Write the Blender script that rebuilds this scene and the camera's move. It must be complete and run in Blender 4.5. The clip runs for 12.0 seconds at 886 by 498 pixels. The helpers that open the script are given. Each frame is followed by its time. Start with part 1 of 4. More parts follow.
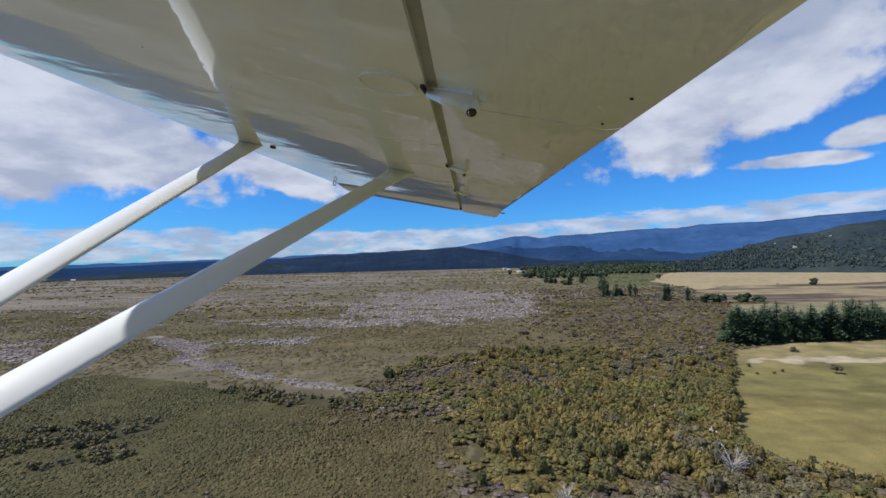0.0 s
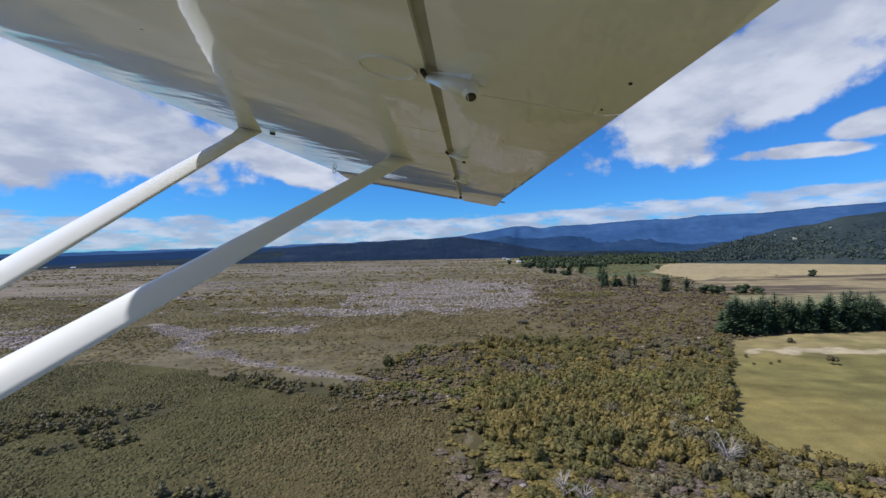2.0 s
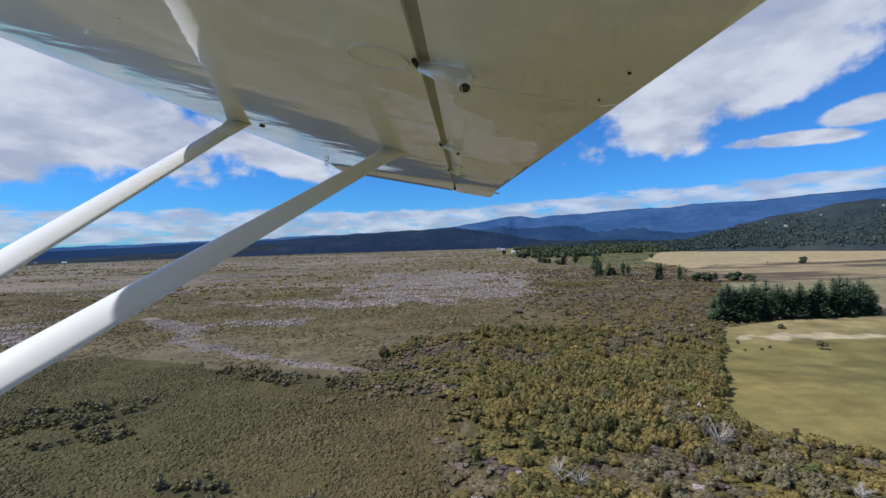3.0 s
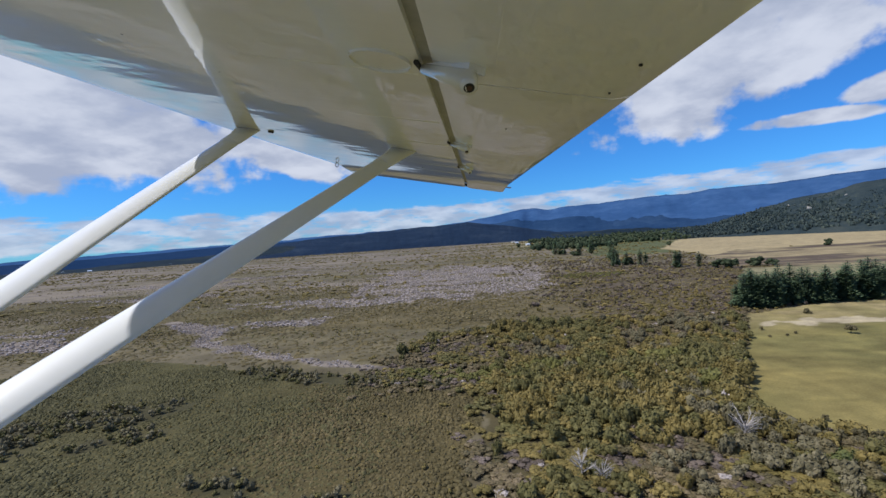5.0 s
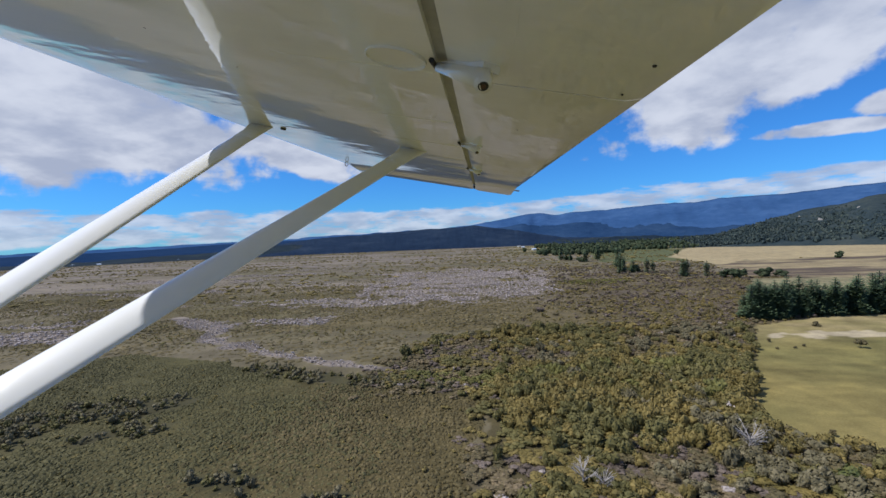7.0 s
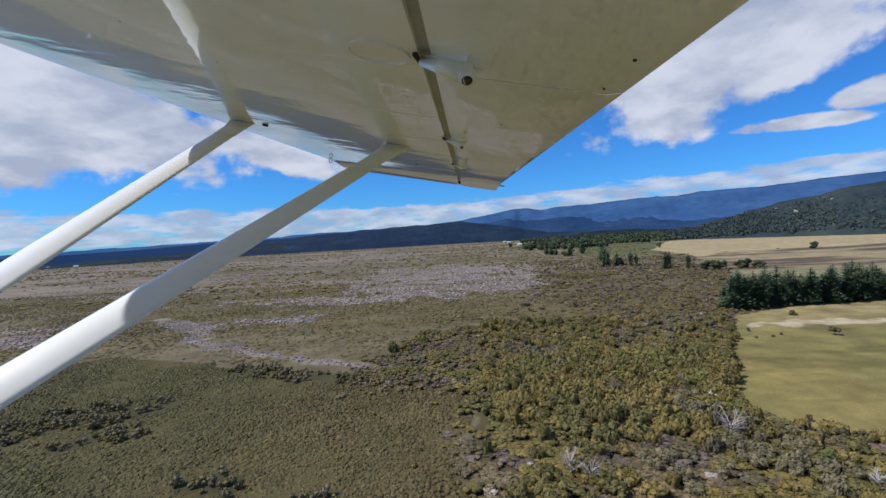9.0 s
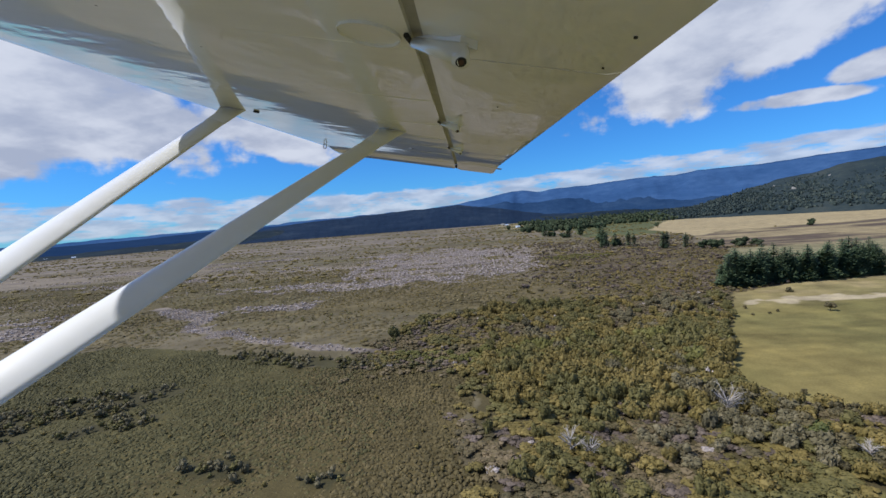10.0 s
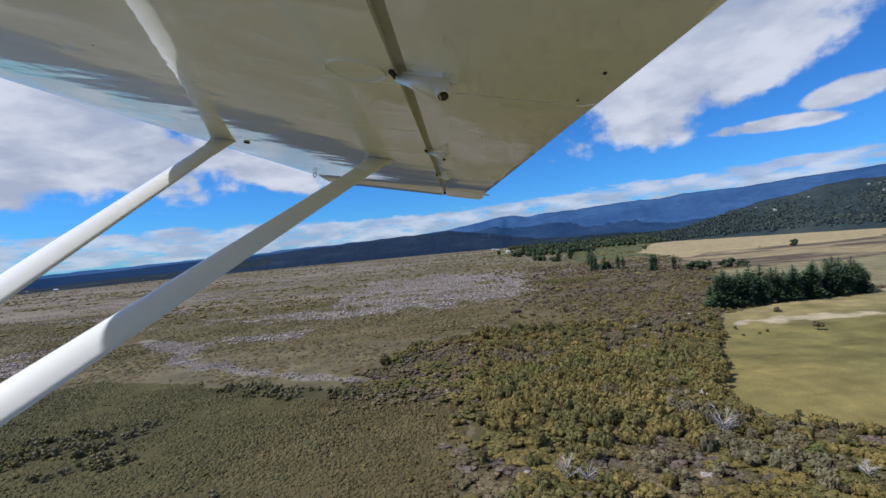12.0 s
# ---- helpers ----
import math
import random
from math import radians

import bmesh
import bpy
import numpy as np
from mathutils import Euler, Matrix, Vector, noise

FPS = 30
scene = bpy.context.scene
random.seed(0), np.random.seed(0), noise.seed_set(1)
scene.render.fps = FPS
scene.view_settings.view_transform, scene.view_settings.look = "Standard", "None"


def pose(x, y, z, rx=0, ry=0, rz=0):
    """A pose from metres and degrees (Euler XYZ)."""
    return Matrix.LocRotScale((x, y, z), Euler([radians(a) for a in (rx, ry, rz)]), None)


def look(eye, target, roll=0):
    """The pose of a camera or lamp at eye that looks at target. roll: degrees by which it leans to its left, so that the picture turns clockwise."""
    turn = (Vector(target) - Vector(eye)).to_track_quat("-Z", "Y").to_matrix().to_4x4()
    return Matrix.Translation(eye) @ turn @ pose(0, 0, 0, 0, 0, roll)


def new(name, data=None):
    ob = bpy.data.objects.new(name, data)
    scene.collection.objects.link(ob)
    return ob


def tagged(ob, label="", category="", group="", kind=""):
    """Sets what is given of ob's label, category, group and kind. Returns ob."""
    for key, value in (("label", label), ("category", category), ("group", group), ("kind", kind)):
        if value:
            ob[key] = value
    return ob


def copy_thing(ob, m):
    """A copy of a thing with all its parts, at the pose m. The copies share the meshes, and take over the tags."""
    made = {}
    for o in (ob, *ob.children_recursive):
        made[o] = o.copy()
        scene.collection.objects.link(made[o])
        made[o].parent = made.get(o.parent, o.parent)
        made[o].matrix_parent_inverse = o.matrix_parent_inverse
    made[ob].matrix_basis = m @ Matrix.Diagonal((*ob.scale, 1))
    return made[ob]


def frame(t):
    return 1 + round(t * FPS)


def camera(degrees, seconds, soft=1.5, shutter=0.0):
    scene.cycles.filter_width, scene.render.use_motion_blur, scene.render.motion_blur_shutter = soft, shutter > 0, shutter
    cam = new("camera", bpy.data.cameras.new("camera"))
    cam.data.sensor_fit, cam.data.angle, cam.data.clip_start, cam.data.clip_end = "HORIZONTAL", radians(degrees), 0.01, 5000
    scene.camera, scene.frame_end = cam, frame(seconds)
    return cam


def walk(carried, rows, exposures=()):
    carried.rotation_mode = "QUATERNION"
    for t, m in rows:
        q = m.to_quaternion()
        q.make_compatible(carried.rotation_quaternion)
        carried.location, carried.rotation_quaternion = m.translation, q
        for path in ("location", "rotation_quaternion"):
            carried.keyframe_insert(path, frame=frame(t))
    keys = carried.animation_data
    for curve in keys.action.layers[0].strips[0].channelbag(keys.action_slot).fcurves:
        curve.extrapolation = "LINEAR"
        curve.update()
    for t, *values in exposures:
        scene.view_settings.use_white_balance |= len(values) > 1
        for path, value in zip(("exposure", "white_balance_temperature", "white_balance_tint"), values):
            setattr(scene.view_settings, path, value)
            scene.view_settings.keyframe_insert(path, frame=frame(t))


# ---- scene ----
cam = camera(93.2, 12.0)
EXPOSURE, SKY, CLOUD = 0.07, 0.09, 0.80
PATH = [
    (0, -0.006, -0.023, 57.564, 91.46, 1.34, 4.44),
    (0.5, -0.004, -0.024, 57.560, 92.73, 0.54, 4.20),
    (1, -0.004, -0.039, 57.557, 92.96, 0.65, 4.22),
    (1.5, -0.005, -0.030, 57.558, 91.58, 0.55, 4.42),
    (2, -0.004, -0.031, 57.554, 90.04, 1.02, 4.40),
    (2.5, -0.006, -0.023, 57.558, 89.26, 1.19, 4.06),
    (4.5, 0.002, 0.006, 57.576, 88.19, 3.75, 3.58),
    (5, 0.002, 0.005, 57.579, 88.25, 3.75, 5.54),
    (5.5, 0.000, 0.003, 57.572, 87.35, 2.65, 6.82),
    (6, -0.001, -0.001, 57.569, 87.17, 2.17, 7.33),
    (6.5, -0.004, -0.005, 57.569, 87.34, 2.06, 7.22),
    (7, -0.005, -0.004, 57.568, 88.64, 2.30, 6.38),
    (9, -0.005, -0.007, 57.565, 88.03, 3.09, 4.48),
    (9.5, -0.004, 0.005, 57.569, 88.12, 4.05, 4.09),
    (10, -0.003, 0.010, 57.572, 85.83, 4.20, 4.19),
    (10.5, -0.006, 0.005, 57.568, 84.35, 4.02, 4.07),
    (11, -0.006, 0.001, 57.568, 83.80, 4.43, 3.45),
    (11.5, -0.002, -0.004, 57.574, 86.57, 3.98, 3.15),
    (12, 0.007, -0.009, 57.571, 89.25, 5.04, 2.89),
]
walk(cam, [(t, pose(x, y, z, a, b, c)) for t, x, y, z, a, b, c in PATH], [(0, EXPOSURE), (12, EXPOSURE)])

# ---- world and sun ----
SUN = Vector((-0.588, -0.157, 0.794)).normalized()
world = bpy.data.worlds.new("sky")
scene.world = world
world.use_nodes = True
wt = world.node_tree
wt.nodes.clear()


def nd(tree, kind, **inputs):
    n = tree.nodes.new(kind)
    for k, v in inputs.items():
        key = int(k[1:]) if k[0] == "i" and k[1:].isdigit() else k
        if isinstance(v, bpy.types.NodeSocket):
            tree.links.new(v, n.inputs[key])
        else:
            n.inputs[key].default_value = v
    return n


def mth(tree, op, a, b=0.0, c=0.0):
    n = tree.nodes.new("ShaderNodeMath")
    n.operation = op
    for i, v in enumerate((a, b, c)):
        if isinstance(v, bpy.types.NodeSocket):
            tree.links.new(v, n.inputs[i])
        else:
            n.inputs[i].default_value = v
    return n.outputs[0]


def smooth(tree, v, lo, hi):
    n = nd(tree, "ShaderNodeMapRange", Value=v)
    n.interpolation_type = "SMOOTHSTEP"
    n.inputs["From Min"].default_value, n.inputs["From Max"].default_value = lo, hi
    return n.outputs[0]


sky = wt.nodes.new("ShaderNodeTexSky")
sky.sky_type, sky.sun_disc = "NISHITA", False
sky.sun_elevation = math.asin(SUN.z)
sky.sun_rotation = math.atan2(SUN.x, SUN.y)
sky.altitude, sky.air_density, sky.dust_density, sky.ozone_density = 300, 1.0, 0.25, 3.0
tc = wt.nodes.new("ShaderNodeTexCoord")
sep = nd(wt, "ShaderNodeSeparateXYZ", Vector=tc.outputs["Generated"])
dx, dy, dz = sep.outputs
az = mth(wt, "MULTIPLY", mth(wt, "ARCTAN2", dx, dy), 57.2958)
el = mth(wt, "MULTIPLY", mth(wt, "ARCSINE", dz), 57.2958)
lift = mth(wt, "ADD", mth(wt, "MAXIMUM", dz, 0.0), 0.26)
plane = nd(wt, "ShaderNodeCombineXYZ", X=mth(wt, "DIVIDE", dx, lift), Y=mth(wt, "DIVIDE", dy, lift), Z=0.0).outputs[0]
billow = nd(wt, "ShaderNodeTexNoise", Vector=plane, Scale=3.0, Detail=8.0, Roughness=0.55, Distortion=0.15).outputs[0]
puff = nd(wt, "ShaderNodeTexNoise", Vector=plane, Scale=1.0, Detail=3.0, Roughness=0.5).outputs[0]
tex = nd(wt, "ShaderNodeTexNoise", Vector=plane, Scale=3.4, Detail=5.0, Roughness=0.5).outputs[0]
ragged = nd(wt, "ShaderNodeTexNoise", Vector=tc.outputs["Generated"], Scale=9.0, Detail=5.0, Roughness=0.55).outputs[0]
flat = nd(wt, "ShaderNodeCombineXYZ", X=mth(wt, "MULTIPLY", az, 0.24), Y=mth(wt, "MULTIPLY", el, 1.0), Z=0.0).outputs[0]
streaks = nd(wt, "ShaderNodeTexNoise", Vector=flat, Scale=1.0, Detail=7.0, Roughness=0.6).outputs[0]


def bank(a0, e0, wa, we, slant=0.0):
    """A soft patch of cloud round azimuth a0 and elevation e0, in degrees."""
    a = mth(wt, "SUBTRACT", az, a0)
    e = mth(wt, "SUBTRACT", mth(wt, "SUBTRACT", el, e0), mth(wt, "MULTIPLY", a, slant))
    d = mth(wt, "ADD", mth(wt, "POWER", mth(wt, "ABSOLUTE", mth(wt, "DIVIDE", a, wa)), 2.0), mth(wt, "POWER", mth(wt, "ABSOLUTE", mth(wt, "DIVIDE", e, we)), 2.0))
    d = mth(wt, "ADD", d, mth(wt, "MULTIPLY", mth(wt, "SUBTRACT", ragged, 0.5), 2.6))
    return mth(wt, "SUBTRACT", 1.0, smooth(wt, d, 0.1, 1.5))


BANKS = [(-48, 15.0, 25, 8.2, -0.10), (-25, 11.3, 10, 2.8, -0.22), (30, 18.0, 18, 7.6, 0.30), (36, 9.4, 6, 0.9, -0.04), (42, 11.2, 4, 1.4, 0.1), (58, 14, 9, 5, 0),
         (-80, 22, 26, 12, 0), (0, 50, 40, 18, 0), (120, 30, 60, 14, 0), (-150, 40, 50, 16, 0)]
patches = 0.0
for b in BANKS:
    patches = mth(wt, "MAXIMUM", patches, bank(*b))
band = mth(wt, "SUBTRACT", el, mth(wt, "ADD", 2.4, mth(wt, "MULTIPLY", smooth(wt, az, -10.0, 40.0), 1.5)))
low = mth(wt, "SUBTRACT", 1.0, smooth(wt, mth(wt, "ABSOLUTE", band), 1.2, 3.0))
dens = smooth(wt, mth(wt, "ADD", mth(wt, "MULTIPLY", patches, 0.62), mth(wt, "ADD", mth(wt, "MULTIPLY", billow, 0.85), mth(wt, "MULTIPLY", puff, 0.15))), 0.70, 1.00)
lowd = smooth(wt, mth(wt, "ADD", mth(wt, "MULTIPLY", low, 0.55), mth(wt, "MULTIPLY", streaks, 1.15)), 0.88, 1.16)
dens = mth(wt, "MAXIMUM", dens, mth(wt, "MULTIPLY", lowd, 0.82))
shade = smooth(wt, mth(wt, "ADD", tex, mth(wt, "MULTIPLY", mth(wt, "SUBTRACT", billow, 0.5), 1.2)), 0.3, 0.75)
cl = nd(wt, "ShaderNodeMix", i0=shade)
cl.data_type = "RGBA"
cl.inputs[6].default_value, cl.inputs[7].default_value = (0.46, 0.53, 0.71, 1), (0.76, 0.82, 0.97, 1)
tint = nd(wt, "ShaderNodeMix", i0=1.0)
tint.data_type, tint.blend_type = "RGBA", "MULTIPLY"
wt.links.new(sky.outputs[0], tint.inputs[6])
tint.inputs[7].default_value = (0.27, 0.80, 1.48, 1)
bg = nd(wt, "ShaderNodeBackground", Color=tint.outputs[2], Strength=SKY)
bgc = nd(wt, "ShaderNodeBackground", Color=cl.outputs[2], Strength=CLOUD)
mix = nd(wt, "ShaderNodeMixShader", i0=dens, i1=bg.outputs[0], i2=bgc.outputs[0])
nd(wt, "ShaderNodeOutputWorld", Surface=mix.outputs[0])

lamp = bpy.data.lights.new("sun", "SUN")
lamp.energy, lamp.angle, lamp.color = 4.3, radians(0.53), (1.0, 0.97, 0.92)
new("sun", lamp).matrix_world = look(SUN * 100, (0, 0, 0))

# ---- materials ----


def surface(name, cols, scale=1.0, rough=0.7, bump=0.0, fine=8.0, attr="", island=0.0, objrand=0.0, metal=0.0, coat=0.0, spec=0.5, bumpdist=0.05, stretch=(1, 1, 1), contrast=(0.3, 0.7)):
    """Node material: colours mixed by noise at two scales, with grain, relief and variation from piece to piece."""
    m = bpy.data.materials.new(name)
    m.use_nodes = True
    t = m.node_tree
    p = t.nodes["Principled BSDF"]
    co = t.nodes.new("ShaderNodeTexCoord")
    geo = t.nodes.new("ShaderNodeNewGeometry")
    mp = nd(t, "ShaderNodeMapping", Vector=geo.outputs["Position"] if attr or island else co.outputs["Object"], Scale=stretch)
    big = nd(t, "ShaderNodeTexNoise", Vector=mp.outputs[0], Scale=scale, Detail=6.0, Roughness=0.6).outputs[0]
    small = nd(t, "ShaderNodeTexNoise", Vector=mp.outputs[0], Scale=scale * fine, Detail=5.0, Roughness=0.65).outputs[0]
    f = mth(t, "ADD", mth(t, "MULTIPLY", big, 0.6), mth(t, "MULTIPLY", small, 0.4))
    f = nd(t, "ShaderNodeMapRange", Value=f, i1=contrast[0], i2=contrast[1]).outputs[0]
    if island:
        f = mth(t, "ADD", f, mth(t, "MULTIPLY", mth(t, "SUBTRACT", geo.outputs["Random Per Island"], 0.5), island))
    if objrand:
        oi = t.nodes.new("ShaderNodeObjectInfo")
        f = mth(t, "ADD", f, mth(t, "MULTIPLY", mth(t, "SUBTRACT", oi.outputs["Random"], 0.5), objrand))
    ramp = nd(t, "ShaderNodeValToRGB", Fac=f)
    while len(ramp.color_ramp.elements) < len(cols):
        ramp.color_ramp.elements.new(0.5)
    for i, c in enumerate(cols):
        e = ramp.color_ramp.elements[i]
        e.position, e.color = i / max(1, len(cols) - 1), (*c, 1)
    colour = ramp.outputs[0]
    if attr:
        at = t.nodes.new("ShaderNodeAttribute")
        at.attribute_name = attr
        mul = t.nodes.new("ShaderNodeMix")
        mul.data_type, mul.blend_type = "RGBA", "MULTIPLY"
        mul.inputs[0].default_value = 1.0
        t.links.new(at.outputs["Color"], mul.inputs[6])
        t.links.new(colour, mul.inputs[7])
        colour = mul.outputs[2]
    t.links.new(colour, p.inputs["Base Color"])
    p.inputs["Roughness"].default_value, p.inputs["Metallic"].default_value = rough, metal
    p.inputs["Coat Weight"].default_value, p.inputs["Coat Roughness"].default_value = coat, 0.05
    p.inputs["Specular IOR Level"].default_value = spec
    if bump:
        b = nd(t, "ShaderNodeBump", Strength=bump, Distance=bumpdist, Height=mth(t, "ADD", mth(t, "MULTIPLY", big, 0.6), mth(t, "MULTIPLY", small, 0.4)))
        t.links.new(b.outputs[0], p.inputs["Normal"])
    return m


GROUND = surface("ground_cover", [(0.62, 0.60, 0.58), (0.95, 0.95, 0.95), (1.36, 1.32, 1.24)], 0.06, 0.95, 0.7, 30, attr="zone", spec=0.15, bumpdist=0.4, contrast=(0.35, 0.65))
HEATH = surface("heath_foliage", [(0.064, 0.052, 0.022), (0.098, 0.078, 0.033), (0.134, 0.104, 0.046)], 0.03, 0.8, 0, 9, island=0.8, spec=0.2)
GREENHEATH = surface("green_heath_foliage", [(0.054, 0.050, 0.020), (0.084, 0.076, 0.031), (0.116, 0.102, 0.043)], 0.03, 0.8, 0, 9, island=0.7, spec=0.2)
MAUVE = surface("mauve_brown_twigs", [(0.069, 0.054, 0.041), (0.121, 0.094, 0.075), (0.190, 0.150, 0.123)], 0.06, 0.85, 0, 6, island=0.8, spec=0.15)
SCRUB = surface("scrub_foliage", [(0.067, 0.055, 0.018), (0.126, 0.101, 0.030), (0.194, 0.148, 0.047), (0.266, 0.202, 0.068)], 0.06, 0.75, 0, 5, island=0.34, spec=0.25)
DEEPGREEN = surface("deep_green_foliage", [(0.063, 0.060, 0.021), (0.117, 0.104, 0.035), (0.195, 0.161, 0.058)], 0.08, 0.75, 0, 5, island=0.34, spec=0.25)
GREYGREEN = surface("grey_green_foliage", [(0.081, 0.070, 0.038), (0.139, 0.121, 0.067), (0.208, 0.176, 0.105)], 0.08, 0.8, 0, 6, island=0.7, spec=0.2)
YELLOW = surface("yellow_green_foliage", [(0.083, 0.081, 0.024), (0.130, 0.123, 0.034), (0.185, 0.171, 0.055)], 0.08, 0.75, 0, 5, island=0.34, spec=0.25)
DARKSCRUB = surface("dark_scrub_foliage", [(0.072, 0.062, 0.029), (0.132, 0.102, 0.051), (0.227, 0.172, 0.101)], 0.08, 0.75, 0, 6, island=0.7, spec=0.25)
GREYTWIG = surface("bare_grey_twigs", [(0.230, 0.190, 0.167), (0.368, 0.316, 0.287), (0.529, 0.460, 0.431)], 0.1, 0.85, 0, 6, island=0.7, spec=0.2)
STRAW = surface("straw_tussock", [(0.13, 0.11, 0.055), (0.21, 0.175, 0.095), (0.32, 0.27, 0.15)], 0.05, 0.9, 0, 6, island=0.8, spec=0.15)
PINE = surface("pine_needles", [(0.034, 0.062, 0.034), (0.072, 0.112, 0.056), (0.130, 0.178, 0.088)], 0.4, 0.7, 0, 6, island=0.6, objrand=0.3, spec=0.3)
BROADLEAF = surface("broadleaf_foliage", [(0.030, 0.042, 0.012), (0.062, 0.075, 0.020), (0.11, 0.115, 0.032)], 0.3, 0.7, 0, 6, island=0.6, objrand=0.4, spec=0.3)
RUSSET = surface("russet_foliage", [(0.052, 0.044, 0.021), (0.095, 0.079, 0.037), (0.149, 0.121, 0.061)], 0.3, 0.7, 0, 6, island=0.6, objrand=0.4, spec=0.25)
GOLDLEAF = surface("yellowing_foliage", [(0.10, 0.085, 0.022), (0.17, 0.13, 0.035), (0.25, 0.19, 0.06)], 0.3, 0.7, 0, 6, island=0.6, objrand=0.3, spec=0.25)
BARK = surface("bark", [(0.05, 0.04, 0.03), (0.11, 0.09, 0.07)], 3, 0.9, 0.6, 6)
DEADWOOD = surface("dead_wood", [(0.28, 0.25, 0.23), (0.46, 0.42, 0.39)], 3, 0.9, 0.5, 6)
FARTREE = surface("far_woods", [(0.019, 0.030, 0.016), (0.041, 0.057, 0.030), (0.074, 0.086, 0.046)], 0.02, 0.85, 0, 6, island=0.8, spec=0.1)
# Cloud shadow and blue haze are painted into this forest's near-black tones.
SHADEDFOREST = surface("cloud_shaded_forest", [(0.006, 0.014, 0.032), (0.012, 0.025, 0.050), (0.030, 0.046, 0.070)], 0.006, 0.95, 0.8, 9, spec=0.05, bumpdist=14)
# The plateau's dark blue is distance haze put into the base colour.
PLATEAU = surface("hazed_plateau", [(0.010, 0.028, 0.070), (0.020, 0.044, 0.098)], 0.002, 1, 0.3, 8, spec=0, bumpdist=10)
# Mountain forest with the blue of distance haze painted into its colours.
HAZEHILL = surface("hazed_mountain_forest", [(0.022, 0.060, 0.145), (0.034, 0.082, 0.185), (0.055, 0.115, 0.235)], 0.0022, 1, 0.5, 6, spec=0, bumpdist=40, stretch=(1, 1, 2))
# Wooded hill greens with a bluish haze tint painted in.
HILLMIX = surface("hazed_wooded_hill", [(0.016, 0.028, 0.036), (0.030, 0.044, 0.048), (0.060, 0.070, 0.062)], 0.008, 0.95, 0.8, 9, spec=0.05, bumpdist=8)
# Foothill woods painted with haze blue; the pasture tan is plain.
FOOTHILL = surface("hazed_foothill_cover", [(0.008, 0.016, 0.026), (0.012, 0.022, 0.032), (0.026, 0.036, 0.040), (0.20, 0.17, 0.11)], 0.0045, 0.95, 0.5, 5, spec=0.05, bumpdist=8, contrast=(0.34, 0.72), stretch=(1, 1, 3))
# Deeper haze blue painted into the nearer range's forest.
DEEPHAZE = surface("hazed_range_forest", [(0.012, 0.034, 0.082), (0.020, 0.048, 0.105), (0.034, 0.068, 0.130)], 0.004, 1, 0.5, 6, spec=0, bumpdist=30)
# Trees of the hill, lightened and blued to paint in haze.
HILLTREE = surface("hazed_hill_trees", [(0.018, 0.030, 0.034), (0.036, 0.052, 0.050), (0.074, 0.090, 0.074)], 0.02, 0.85, 0, 6, island=0.8, spec=0.1)
CLIFF = surface("pale_cliff_rock", [(0.22, 0.21, 0.19), (0.36, 0.34, 0.31)], 0.1, 0.9, 0.6, 6)
WHITE = surface("white_wing_paint", [(0.82, 0.80, 0.74), (0.88, 0.865, 0.81), (0.90, 0.89, 0.85)], 1.2, 0.32, 0.06, 3, coat=1.0, spec=0.5, bumpdist=0.03, stretch=(0.5, 3.2, 1))
wp = WHITE.node_tree.nodes["Principled BSDF"]
wp.inputs["Coat Roughness"].default_value, wp.inputs["Coat IOR"].default_value = 0.012, 1.75
wc = WHITE.node_tree.nodes.new("ShaderNodeTexCoord")
wm = nd(WHITE.node_tree, "ShaderNodeMapping", Vector=wc.outputs["Object"], Scale=(1.6, 2.6, 1))
ripple = nd(WHITE.node_tree, "ShaderNodeTexNoise", Vector=wm.outputs[0], Scale=1.6, Detail=4.0, Roughness=0.42).outputs[0]
wb = nd(WHITE.node_tree, "ShaderNodeBump", Strength=0.4, Distance=0.006, Height=ripple)
WHITE.node_tree.links.new(wb.outputs[0], wp.inputs["Coat Normal"])
STRUTW = surface("white_strut_paint", [(0.79, 0.81, 0.85), (0.85, 0.87, 0.91)], 2.0, 0.3, 0.02, 8, coat=0.3, spec=0.5, bumpdist=0.01)
DARKRUB = surface("dark_rubber", [(0.015, 0.014, 0.012), (0.04, 0.036, 0.03)], 20, 0.7, 0.1, 4)
GAPTAPE = surface("grey_hinge_gap", [(0.30, 0.29, 0.26), (0.50, 0.48, 0.44)], 6, 0.6, 0.1, 6)
RUST = surface("rusty_bolt", [(0.05, 0.028, 0.018), (0.12, 0.06, 0.035)], 60, 0.8, 0.2, 4)
STEEL = surface("steel", [(0.35, 0.34, 0.33), (0.5, 0.49, 0.48)], 8, 0.35, 0.05, 6, metal=1.0)
ROOFBLUE = surface("pale_blue_roof_metal", [(0.50, 0.60, 0.75), (0.62, 0.70, 0.82)], 0.6, 0.45, 0.1, 10)
WALLW = surface("white_weatherboard", [(0.68, 0.67, 0.64), (0.80, 0.79, 0.76)], 0.8, 0.7, 0.1, 10)
GLASSDARK = surface("dark_window_glass", [(0.012, 0.014, 0.018), (0.03, 0.035, 0.04)], 1, 0.08, 0, 4, spec=0.8)
TARP = surface("white_tunnel_film", [(0.70, 0.70, 0.72), (0.82, 0.82, 0.84)], 0.5, 0.5, 0.1, 8)
CARWHITE = surface("white_car_paint", [(0.70, 0.70, 0.70), (0.78, 0.78, 0.78)], 1, 0.2, 0, 6, coat=0.6)
CARDARK = surface("dark_car_paint", [(0.02, 0.022, 0.028), (0.04, 0.042, 0.05)], 1, 0.2, 0, 6, coat=0.6)
TYRE = surface("tyre_rubber", [(0.012, 0.012, 0.012), (0.03, 0.03, 0.03)], 10, 0.85, 0.1, 4)

# ---- mesh helpers ----
RNG = np.random.default_rng(7)


